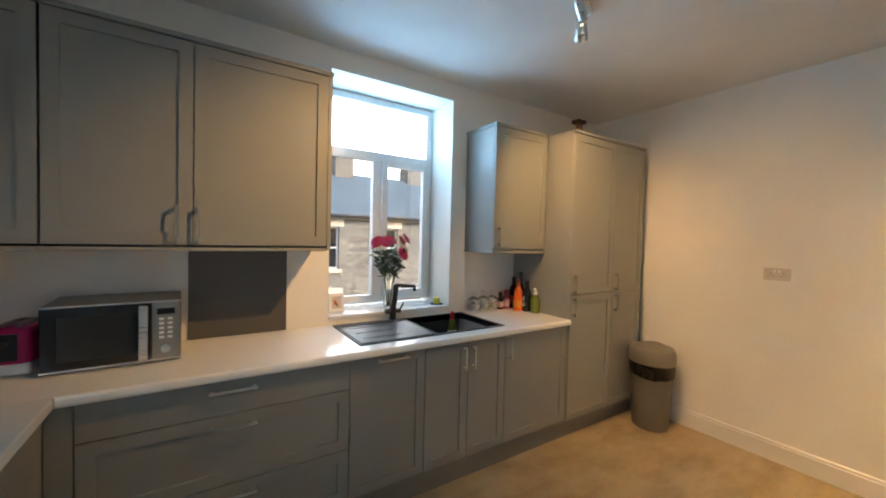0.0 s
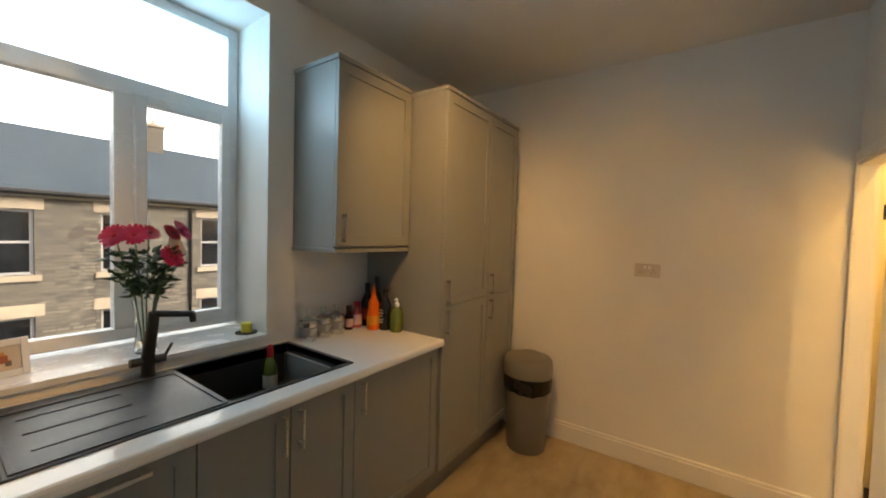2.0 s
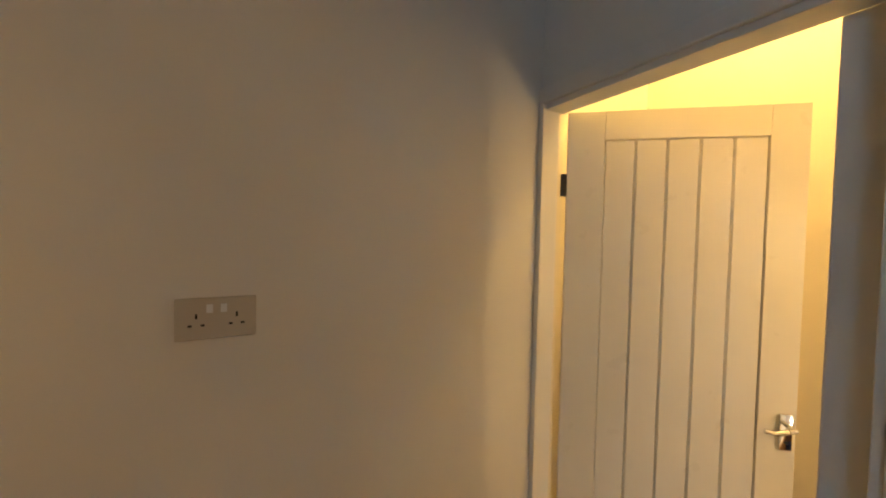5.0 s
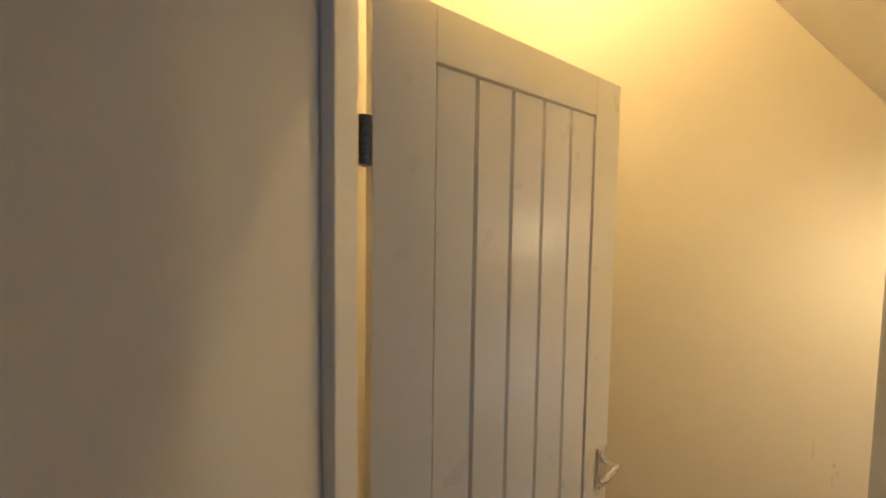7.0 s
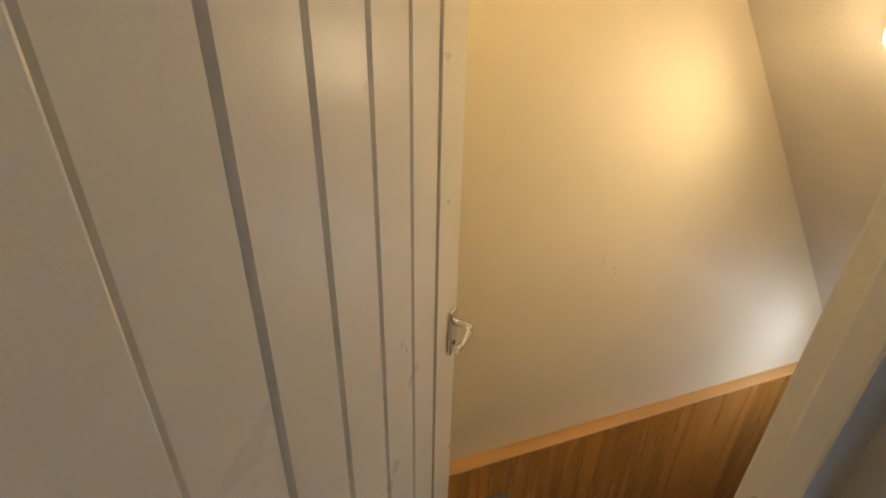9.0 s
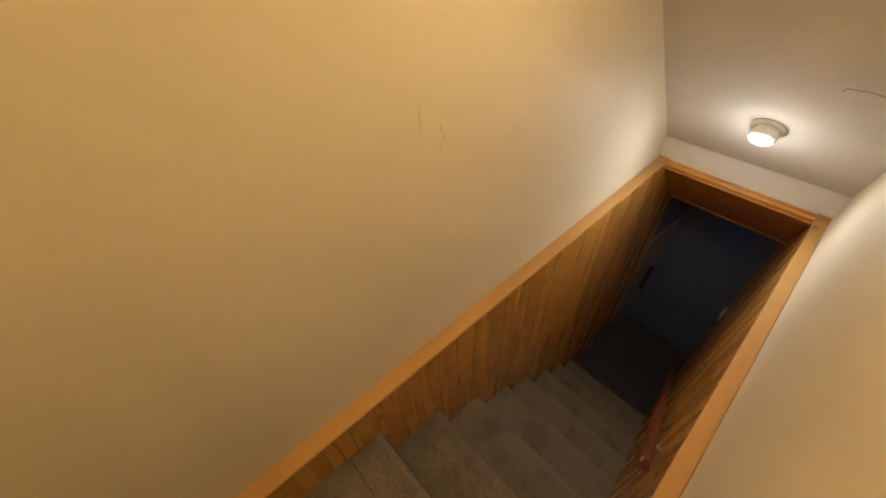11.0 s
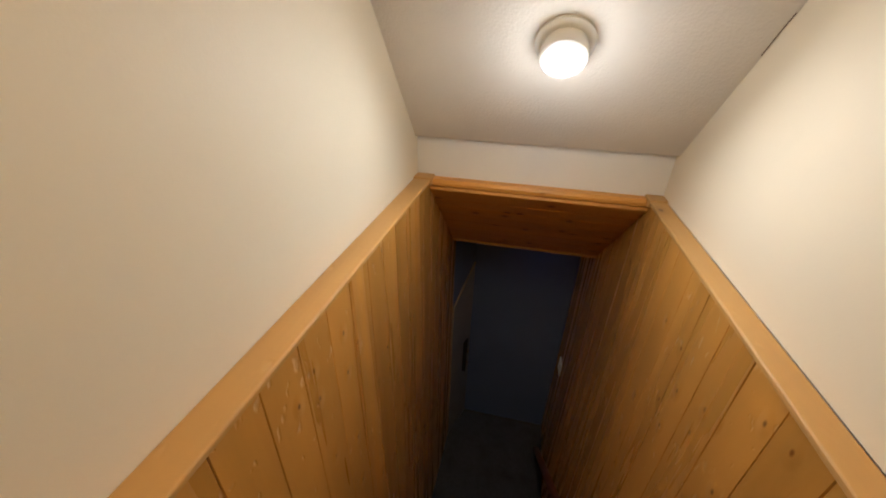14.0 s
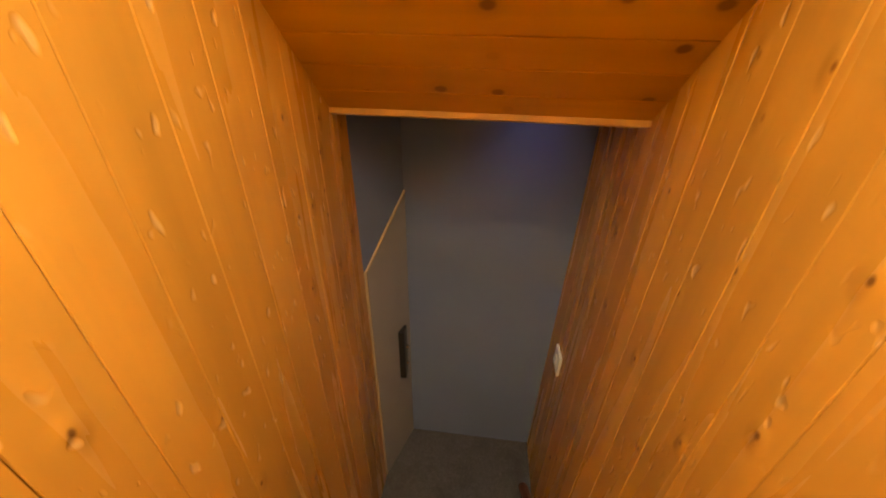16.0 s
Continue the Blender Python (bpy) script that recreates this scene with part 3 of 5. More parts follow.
# ---- upright pine boards lining the well ----
def board_mesh(name, w, h, t):
    bm = bmesh.new()
    c = 0.0016
    bm2 = prism([(-w / 2 + 0.0004, 0), (w / 2 - 0.0004, 0), (w / 2 - 0.0004, t - c), (w / 2 - c, t), (-w / 2 + c, t), (-w / 2 + 0.0004, t - c)], "z", -h, 0.0)
    bm.free()
    me = bpy.data.meshes.new(name)
    bm2.normal_update()
    bm2.to_mesh(me)
    bm2.free()
    me.materials.append(PINE)
    return me


rng = random.Random(4)
for name, y, turn, x1, xend in (("board_wall_far", L - 0.02, 180, 0.1614, -3.42), ("board_wall_near", R + 0.02, 0, -0.7212, -3.74)):
    wall = thing(name, "varnished knotty pine boards lining the stairwell", "panelling", kind="structure")
    w, x = 0.0922, x1
    mesh = board_mesh("board", w, 2.2, 0.02)
    while x > xend + 0.03:
        ob = new("board", mesh)
        ob.parent = wall
        ob.location = (x - w / 2, y + rng.uniform(-0.0002, 0.0002), RAILZ - 0.0135)
        ob.rotation_euler = (0, 0, 0 if turn == 180 else radians(180))
        x -= w

# ---- stair lamps ----
def round_lamp(x, y, energy, colour):
    n = Vector((SLOPE, 0, -1)).normalized()
    o = Vector((x, y, slope_z(x)))
    m = Matrix.Translation(o) @ n.to_track_quat("Z", "Y").to_matrix().to_4x4()
    t = thing("ceiling_lamp", "round white glowing lamp on the sloping ceiling", "lamp", m, "stair lamps")
    part("base", lathe([(0, 0), (0.062, 0), (0.064, 0.008), (0.058, 0.014), (0.05, 0.016), (0, 0.016)]), PVC, t, smooth=True)
    part("body", lathe([(0.047, 0.014), (0.05, 0.03), (0.05, 0.052), (0.046, 0.056), (0.040, 0.056)]), PVC, t, smooth=True)
    part("diffuser", lathe([(0.040, 0.054), (0.036, 0.062), (0.02, 0.068), (0, 0.069)]), LEDWHITE, t, "glowing white diffuser", smooth=True)
    lamp("stair_light", "POINT", Matrix.Translation(o + n * 0.15), energy * 0.28, colour, radius=0.04)
    beam = lamp("stair_beam", "AREA", look(o + n * 0.073, o + n), energy * 0.42, colour, size=(0.07, 0.07))
    beam.data.shape = "DISK"


round_lamp(-2.62, -2.89, 5.5, NEUTRAL)
round_lamp(-1.60, -2.93, 6.0, (1.0, 0.66, 0.28))
pend = thing("pendant_lamp", "plain bulb hanging over the stair landing", "lamp", Matrix.Translation((-0.42, -2.88, 2.95)))
part("rose", lathe([(0, 0), (0.045, 0), (0.04, -0.02), (0.012, -0.03), (0, -0.03)]), PVC, pend, smooth=True)
part("flex", tube((0, 0, -0.02), (0, 0, -0.20), 0.003, seg=8), PVC, pend)
part("bulb", lathe([(0, -0.30), (0.02, -0.296), (0.03, -0.275), (0.028, -0.25), (0.014, -0.22), (0.013, -0.19), (0, -0.19)]), BULB, pend, smooth=True)
lamp("landing_light", "POINT", Matrix.Translation((-0.42, -2.88, 2.60)), 17.0, WARM_LANDING, radius=0.03)

# ---- ledged stair door, standing half open ----
DW, DH, DT = 0.705, 1.885, 0.024
PHI = radians(-42.0)
door = thing("stair_door", "white painted boarded door with a chrome handle, half open", "door", Matrix.Translation((-0.018, -2.490, 0.012)) @ Matrix.Rotation(radians(-90) + PHI, 4, "Z"))
# in door space: x runs from the hinge to the latch, -y is the face seen from the kitchen
x0, x1, z0, z1 = 0.118, 0.600, 0.16, DH - 0.095
bm = bmesh.new()
add_box(bm, 0.0, x0, 0.0, DT, 0.0, DH, 0.002)
add_box(bm, x1, DW, 0.0, DT, 0.0, DH, 0.002)
add_box(bm, x0, x1, 0.0, DT, z1, DH, 0.002)
add_box(bm, x0, x1, 0.0, DT, 0.0, z0, 0.002)
part("frame", bm, SATIN, door)
pw = (x1 - x0) / 5
for k in range(5):
    a, b = x0 + pw * k, x0 + pw * (k + 1)
    c = 0.0055
    pts = [(a, DT - 0.006), (b, DT - 0.006), (b, 0.0135), (b - c, 0.004), (a + c, 0.004), (a, 0.0135)]
    part("panel_board", prism(pts, "z", z0 + 0.004, z1 - 0.004), SATIN, door)
for z in (1.640, 0.22):
    h = part("hinge", tube((-0.010, 0.004, z - 0.037), (-0.010, 0.004, z + 0.037), 0.0105, seg=14), DARKSTEEL, door, "dark steel butt hinge")
    for dz in (-0.022, -0.007, 0.007, 0.022):
        part("knuckle_ring", lathe([(0.0108, -0.0012), (0.0114, 0.0), (0.0108, 0.0012)], 14), BLACK, h).location = (-0.010, 0.004, z + dz)
    part("leaf", box(-0.007, 0.002, 0.003, 0.022, z - 0.037, z + 0.037), DARKSTEEL, h)
handle = part("handle_plate", box(0.655, 0.693, -0.009, 0.0, 0.812, 0.926, 0.004, 3), CHROME, door, "chrome lever handle on a backplate", smooth=True)
bm = tube((0.675, -0.006, 0.893), (0.675, -0.046, 0.893), 0.008, seg=14)
part("spindle", bm, CHROME, handle, smooth=True)
bm = bmesh.new()
pts = [Vector((0.675, -0.046, 0.893)), Vector((0.655, -0.050, 0.890)), Vector((0.62, -0.048, 0.880)), Vector((0.594, -0.045, 0.884))]
for a, b, r0, r1 in zip(pts, pts[1:], (0.0085, 0.008, 0.007), (0.008, 0.007, 0.0075)):
    add_tube(bm, a, b, r0, r1, 14)
part("lever", bm, CHROME, handle, smooth=True)
part("keyhole", tube((0.675, -0.008, 0.837), (0.675, -0.0105, 0.837), 0.006, seg=12), BLACK, handle)
latch = part("latch_plate", box(DW - 0.0005, DW + 0.0015, 0.004, 0.020, 0.84, 0.96), CHROME, door)

# ---- shaker units ----
def shaker(w, h, rail=0.075, t=0.02):
    """A shaker front: frame and recessed panel in one shell, its face on y = 0, corner at the origin."""
    bm = bmesh.new()
    add_box(bm, 0, w, 0, t, 0, h)
    if h < 0.2:
        bmesh.ops.bevel(bm, geom=list(bm.edges), offset=0.0015, segments=2, affect="EDGES")
        return bm
    bm.normal_update()
    face = min(bm.faces, key=lambda q: q.calc_center_median().y)
    outer = list(face.edges)
    bmesh.ops.inset_region(bm, faces=[face], thickness=rail, depth=0.0)
    bmesh.ops.inset_region(bm, faces=[face], thickness=0.0006, depth=-0.0075)
    bmesh.ops.bevel(bm, geom=[e for e in outer if e.is_valid], offset=0.0015, segments=2, affect="EDGES")
    return bm


def bar_handle(parent, x, z, length, upright, mat):
    """A bar handle standing off the face of its door."""
    bm = bmesh.new()
    e = length / 2
    if upright:
        add_box(bm, x - 0.004, x + 0.004, -0.032, -0.026, z - e, z + e, 0.002)
        for s in (-1, 1):
            add_box(bm, x - 0.006, x + 0.006, -0.027, 0.0, z + s * (e - 0.012) - 0.007, z + s * (e - 0.012) + 0.007, 0.001)
    else:
        add_box(bm, x - e, x + e, -0.034, -0.026, z - 0.006, z + 0.006, 0.002)
        for s in (-1, 1):
            add_box(bm, x + s * (e - 0.012) - 0.007, x + s * (e - 0.012) + 0.007, -0.027, 0.0, z - 0.006, z + 0.006, 0.001)
    return part("handle", bm, mat, parent, "brushed steel bar handle")


def front(parent, name, x0, x1, z0, z1, y, handle=None, length=0.16, upright=True, mat=None):
    g = 0.0018
    d = part(name, shaker(x1 - x0 - 2 * g, z1 - z0 - 2 * g), GREY, parent)
    d.location = (x0 + g, y, z0 + g)
    if handle:
        bar_handle(d, handle[0] - x0 - g, handle[1] - z0 - g, length, upright, mat or STEEL)
    return d


def unit(name, label, x0, x1, y0, z0, z1, category="cabinet", group="fitted kitchen units"):
    u = thing(name, label, category, group=group)
    part("body", box(x0 + 0.001, x1 - 0.001, y0 + 0.0215, -0.004, z0, z1), GREY, u)
    return u


FY = -0.58
u = unit("drawer_unit", "grey shaker drawer unit with three drawers and bar handles", -3.715, -2.706, FY, 0.15, 0.868)
for z0, z1 in ((0.715, 0.868), (0.414, 0.715), (0.15, 0.414)):
    front(u, "drawer", -3.705, -2.706, z0, z1, FY, (-3.212, z1 - 0.048), 0.18, False)
part("filler_panel", box(-3.781, -3.7065, FY + 0.001, FY + 0.019, 0.15, 0.868, 0.001), GREY, u)
u = unit("dishwasher_unit", "slim grey shaker dishwasher front with a bar handle", -2.706, -2.272, FY, 0.15, 0.868)
front(u, "door", -2.706, -2.272, 0.15, 0.868, FY, (-2.477, 0.838), 0.18, False)
u = unit("sink_unit", "grey shaker sink cupboard with two doors", -2.272, -1.672, FY, 0.15, 0.69)
front(u, "door", -2.272, -1.971, 0.15, 0.868, FY, (-2.003, 0.765), 0.14, True)
front(u, "door", -1.971, -1.672, 0.15, 0.868, FY, (-1.936, 0.765), 0.14, True)
u = unit("base_unit", "grey shaker base cupboard with one door", -1.672, -1.072, FY, 0.15, 0.868)
front(u, "door", -1.672, -1.072, 0.15, 0.868, FY, (-1.636, 0.772), 0.14, True)
u = unit("tall_unit", "tall grey shaker larder unit with four doors", -1.070, -0.14, -0.60, 0.15, 2.272)
for x0, x1 in ((-1.068, -0.556), (-0.556, -0.142)):
    front(u, "door", x0, x1, 1.085, 2.268, -0.60, (x0 + 0.036, 1.165), 0.14, True, MIDSTEEL)
    front(u, "door", x0, x1, 0.15, 1.085, -0.60, (x0 + 0.036, 0.995), 0.14, True, MIDSTEEL)
part("top_panel", box(-1.074, -0.136, -0.606, -0.004, 2.272, 2.292, 0.002), GREY, u)
u = unit("wall_unit", "grey shaker wall cupboard with one door", -1.600, -1.074, -0.35, 1.402, 2.285)
front(u, "door", -1.600, -1.074, 1.412, 2.285, -0.35, (-1.560, 1.50), 0.14, True, MIDSTEEL)
part("top_panel", box(-1.606, -1.078, -0.356, -0.004, 2.285, 2.307, 0.002), GREY, u)
part("light_pelmet", box(-1.604, -1.078, -0.352, -0.004, 1.382, 1.401, 0.002), GREY, u)
u = unit("double_wall_unit", "grey shaker wall cupboard with two doors", -3.845, -2.752, -0.35, 1.420, 2.320)
front(u, "door", -3.845, -3.362, 1.420, 2.320, -0.35, (-3.421, 1.514), 0.165, True, MIDSTEEL)
front(u, "door", -3.362, -2.768, 1.420, 2.320, -0.35, (-3.340, 1.514), 0.165, True, MIDSTEEL)
part("end_panel", box(-2.768, -2.748, -0.352, -0.004, 1.40, 2.322, 0.001), GREY, u)
part("top_panel", box(-3.85, -2.744, -0.358, -0.004, 2.322, 2.344, 0.002), GREY, u)
part("light_pelmet", box(-3.85, -2.77, -0.352, -0.004, 1.395, 1.411, 0.002), GREY, u)
u = unit("corner_wall_unit", "grey shaker corner wall cupboard", -4.365, -3.852, -0.35, 1.420, 2.320)
front(u, "door", -4.36, -3.85, 1.420, 2.320, -0.35, (-3.955, 1.514), 0.165, True, MIDSTEEL)
part("top_panel", box(-4.365, -3.852, -0.358, -0.004, 2.322, 2.344, 0.002), GREY, u)
part("light_pelmet", box(-4.365, -3.852, -0.352, -0.004, 1.395, 1.411, 0.002), GREY, u)
u = thing("return_unit", "grey base unit under the returning worktop", "cabinet", group="fitted kitchen units")
part("body", box(KX0 + 0.004, -3.80, -2.35, -0.02, 0.15, 0.868), GREY, u)
part("end_panel", box(-3.80, -3.782, -2.35, -0.585, 0.15, 0.868, 0.001), GREY, u)
structure("plinth", box(-3.76, -0.145, -0.54, -0.52, 0.0, 0.1485), PLINTH, "grey plinth under the base units", "plinth")
structure("plinth_return", box(-3.84, -3.82, -2.35, -0.545, 0.0, 0.1485), PLINTH, "grey plinth under the base units", "plinth")

# ---- worktop, with the sink's cut-out ----
SX0, SX1, SY0, SYb = -2.637, -1.635, -0.530, -0.035
BX0, BX1, BY0, BYb = -2.145, -1.656, -0.508, -0.055
top = thing("worktop", "white speckled worktop with a rounded front edge", "worktop")
bm = bmesh.new()
zt0, zt1 = 0.869, 0.909
add_box(bm, KX0 + 0.003, SX0 + 0.02, -0.612, -0.003, zt0, zt1)
add_box(bm, SX1 - 0.02, -1.074, -0.612, -0.003, zt0, zt1)
add_box(bm, SX0 + 0.02, SX1 - 0.02, -0.612, SY0 + 0.02, zt0, zt1)
add_box(bm, SX0 + 0.02, SX1 - 0.02, SYb - 0.02, -0.003, zt0, zt1)
bmesh.ops.remove_doubles(bm, verts=bm.verts, dist=0.0005)
part("main_run", bm, TOP, top)
part("front_edge", prism([(-0.612, 0.869), (-0.618, 0.873), (-0.621, 0.882), (-0.621, 0.897), (-0.618, 0.905), (-0.612, 0.909)], "x", -3.742, -1.074), TOP, top)
part("return_run", box(KX0 + 0.003, -3.745, -2.36, -0.612, zt0, zt1, 0.006, 3), TOP, top)
splash = tagged(part("splashback", box(-3.388, -2.905, -0.009, -0.001, 0.911, 1.398, 0.001), SLATE), "plain dark grey glossy splashback behind the worktop", "splashback")

# ---- sink ----
sink = thing("sink", "black composite sink with a ribbed drainer", "sink")
zr = 0.915


def holed_plate(x0, x1, y0, y1, hx0, hx1, hy0, hy1, z0, z1):
    """A plate with one rectangular hole, as one closed shell."""
    bm = bmesh.new()
    rings = []
    for z in (z0, z1):
        for c in (((x0, y0), (x1, y0), (x1, y1), (x0, y1)), ((hx0, hy0), (hx1, hy0), (hx1, hy1), (hx0, hy1))):
            rings.append([bm.verts.new((*q, z)) for q in c])
    lo, loh, hi, hih = rings
    for k in range(4):
        n = (k + 1) % 4
        bm.faces.new((hi[k], hi[n], hih[n], hih[k]))
        bm.faces.new((lo[k], loh[k], loh[n], lo[n]))
        bm.faces.new((lo[k], lo[n], hi[n], hi[k]))
        bm.faces.new((loh[k], hih[k], hih[n], loh[n]))
    return bm


deck = part("deck", holed_plate(SX0, SX1, SY0, SYb, BX0, BX1, BY0, BYb, 0.880, zr), COMPOSITE, sink)
soften(deck, 0.004, 3)
rim = part("drainer_rim", holed_plate(SX0 + 0.012, BX0 - 0.012, SY0 + 0.012, SYb - 0.012, SX0 + 0.024, BX0 - 0.022, SY0 + 0.024, SYb - 0.075, zr - 0.001, zr + 0.004), COMPOSITE, sink)
soften(rim, 0.0018, 2)
bm = bmesh.new()
DEEP = 0.19
add_box(bm, BX0 - 0.012, BX0, BY0, BYb, zr - DEEP, zr - 0.002)
add_box(bm, BX1, BX1 + 0.012, BY0, BYb, zr - DEEP, zr - 0.002)
add_box(bm, BX0 - 0.012, BX1 + 0.012, BY0 - 0.012, BY0, zr - DEEP, zr - 0.002)
add_box(bm, BX0 - 0.012, BX1 + 0.012, BYb, BYb + 0.012, zr - DEEP, zr - 0.002)
add_box(bm, BX0 - 0.012, BX1 + 0.012, BY0 - 0.012, BYb + 0.012, zr - DEEP - 0.012, zr - DEEP)
part("bowl", bm, COMPOSITE, sink)
for k in range(3):
    part("drainer_rib", box(SX0 + 0.06, BX0 - 0.20, SY0 + 0.11 + 0.12 * k, SY0 + 0.117 + 0.12 * k, zr - 0.001, zr + 0.0022, 0.0009), COMPOSITE, sink)
part("waste", lathe([(0, 0), (0.04, 0), (0.045, -0.004)]), STEEL, sink).location = ((BX0 + BX1) / 2, (BY0 + BYb) / 2, zr - DEEP + 0.004)
tap = thing("tap", "black single-lever kitchen mixer tap", "tap", Matrix.Translation((-2.235, -0.065, zr)))
part("base", lathe([(0, 0), (0.027, 0), (0.027, 0.006), (0.022, 0.01), (0.021, 0.05), (0.023, 0.07), (0.02, 0.09), (0, 0.09)]), BLACK, tap, smooth=True)
bm = tube((0, 0, 0.08), (0.014, -0.02, 0.245), 0.021, 0.018, 18)
part("column", bm, BLACK, tap, smooth=True)
bm = tube((0.012, -0.02, 0.24), (0.115, -0.10, 0.236), 0.013, 0.012, 16)
add_tube(bm, (0.110, -0.096, 0.24), (0.113, -0.098, 0.205), 0.012, 0.011, 16)
part("spout", bm, BLACK, tap, smooth=True)
bm = tube((-0.055, 0.0, 0.062), (0.055, 0.0, 0.062), 0.016, 0.016, 16)
add_tube(bm, (0.05, 0, 0.062), (0.075, -0.01, 0.115), 0.006, 0.005, 10)
part("lever", bm, BLACK, tap, smooth=True)

# ---- window ----
win = thing("window_1", "white plastic-framed window over a deep sill", "window", kind="structure")
FYW, FD = 0.30, 0.06
fx0, fx1, fz0, fz1 = WX0 + 0.002, WX1 - 0.002, WZ0 + 0.03, WZ1 - 0.005
bm = bmesh.new()
tz0, tz1 = 2.052, 2.122
mx0, mx1 = -2.245, -2.165
f = 0.05
add_box(bm, fx0, fx0 + f, FYW, FYW + FD, fz0, fz1, 0.004)
add_box(bm, fx1 - f, fx1, FYW, FYW + FD, fz0, fz1, 0.004)
add_box(bm, fx0 + f, fx1 - f, FYW, FYW + FD, fz0, fz0 + f, 0.004)
add_box(bm, fx0 + f, fx1 - f, FYW, FYW + FD, fz1 - f, fz1, 0.004)
add_box(bm, fx0 + f, fx1 - f, FYW, FYW + FD, tz0, tz1, 0.004)
add_box(bm, mx0, mx1, FYW + 0.001, FYW + FD, fz0 + f, tz0, 0.004)
part("window_frame", bm, PVC, win)
bm = bmesh.new()
sx0, sx1, sz0, sz1 = mx1 - 0.012, fx1 - f + 0.012, fz0 + f - 0.012, tz0 + 0.012
for a in ((sx0, sx0 + 0.045, sz0, sz1), (sx1 - 0.045, sx1, sz0, sz1), (sx0 + 0.045, sx1 - 0.045, sz0, sz0 + 0.045), (sx0 + 0.045, sx1 - 0.045, sz1 - 0.045, sz1)):
    add_box(bm, a[0], a[1], FYW - 0.016, FYW + 0.03, a[2], a[3], 0.005)
part("opening_sash", bm, PVC, win)
for a in ((fx0 + f - 0.006, mx0 + 0.006, fz0 + f - 0.006, tz0 + 0.006), (sx0 + 0.04, sx1 - 0.04, sz0 + 0.04, sz1 - 0.04), (fx0 + f - 0.006, fx1 - f + 0.006, tz1 - 0.006, fz1 - f + 0.006)):
    p = part("pane", box(a[0], a[1], FYW + 0.028, FYW + 0.034, a[2], a[3]), GLASS, win)
    p.visible_shadow = False
bm = box(-2.10, -2.01, FYW - 0.045, FYW - 0.035, sz0 + 0.012, sz0 + 0.026, 0.003)
add_box(bm, -2.035, -2.015, FYW - 0.04, FYW - 0.016, sz0 + 0.008, sz0 + 0.03, 0.002)
part("window_handle", bm, PVC, win)
structure("window_sill", box(WX0 + 0.001, WX1 - 0.001, -0.012, FYW + 0.004, WZ0 - 0.012, WZ0 + 0.012, 0.004), PVC, "white window sill board", "sill")

# ---- things on the sill ----
def flower(parent, at, tilt, r, mat, rnd):
    bm = bmesh.new()
    for ring, (n, rr, lift) in enumerate(((16, r, 0.15), (13, r * 0.78, 0.32), (10, r * 0.5, 0.6))):
        for k in range(n):
            a = 2 * math.pi * (k + 0.5 * ring + rnd.uniform(-0.15, 0.15)) / n
            w = rr * 0.16
            c, s = math.cos(a), math.sin(a)
            def pt(u, v, h):
                return bm.verts.new((c * u - s * v, s * u + c * v, h))
            h1, h2 = rr * lift * 0.5, rr * lift
            q = [pt(r * 0.1, -w * 0.4, 0), pt(r * 0.1, w * 0.4, 0), pt(rr * 0.6, w, h1), pt(rr * 0.95, w * 0.7, h2), pt(rr, 0, h2 * 0.96), pt(rr * 0.95, -w * 0.7, h2), pt(rr * 0.6, -w, h1)]
            bm.faces.new(q)
    f = part("flower", bm, mat, parent)
    f.matrix_local = Matrix.Translation(at) @ tilt
    part("flower_centre", lathe([(0, 0.011), (r * 0.16, 0.008), (r * 0.2, 0.0)], 10), RED if mat != RED else BLACK, f)


vx, vy, vz = -2.195, 0.095, WZ0 + 0.012
vase = thing("flower_vase", "clear glass vase with pink and red gerberas", "vase", Matrix.Translation((vx, vy, vz)))
part("glass", lathe([(0, 0), (0.036, 0), (0.039, 0.01), (0.032, 0.09), (0.034, 0.16), (0.046, 0.215), (0.044, 0.215), (0.031, 0.16), (0.029, 0.09), (0.034, 0.012), (0, 0.010)]), VASEGLASS, vase, smooth=True)
rnd = random.Random(11)
heads = [(-0.105, -0.03, 0.475, PINK), (-0.05, -0.05, 0.480, PINK), (0.005, -0.02, 0.488, RED), (0.115, -0.03, 0.500, PINK), (0.075, -0.04, 0.490, RED), (0.055, -0.10, 0.395, PINK), (0.085, -0.06, 0.432, CREAMPETAL), (-0.075, 0.07, 0.44, RED)]
bm = bmesh.new()
for x, y, z, mat in heads:
    add_tube(bm, (x * 0.08, y * 0.08, 0.015), (x * 0.35, y * 0.35, 0.22), 0.003, 0.003, 6)
    add_tube(bm, (x * 0.35, y * 0.35, 0.22), (x * 0.97, y * 0.97, z - 0.006), 0.003, 0.0025, 6)
part("stems", bm, STEM, vase)
for x, y, z, mat in heads:
    d = Vector((x * 1.5 + rnd.uniform(-0.03, 0.03), y * 1.5 - 0.10, 0.13))
    flower(vase, (x, y, z), d.to_track_quat("Z", "Y").to_matrix().to_4x4(), 0.050 if mat != RED else 0.042, mat, rnd)
bm = bmesh.new()
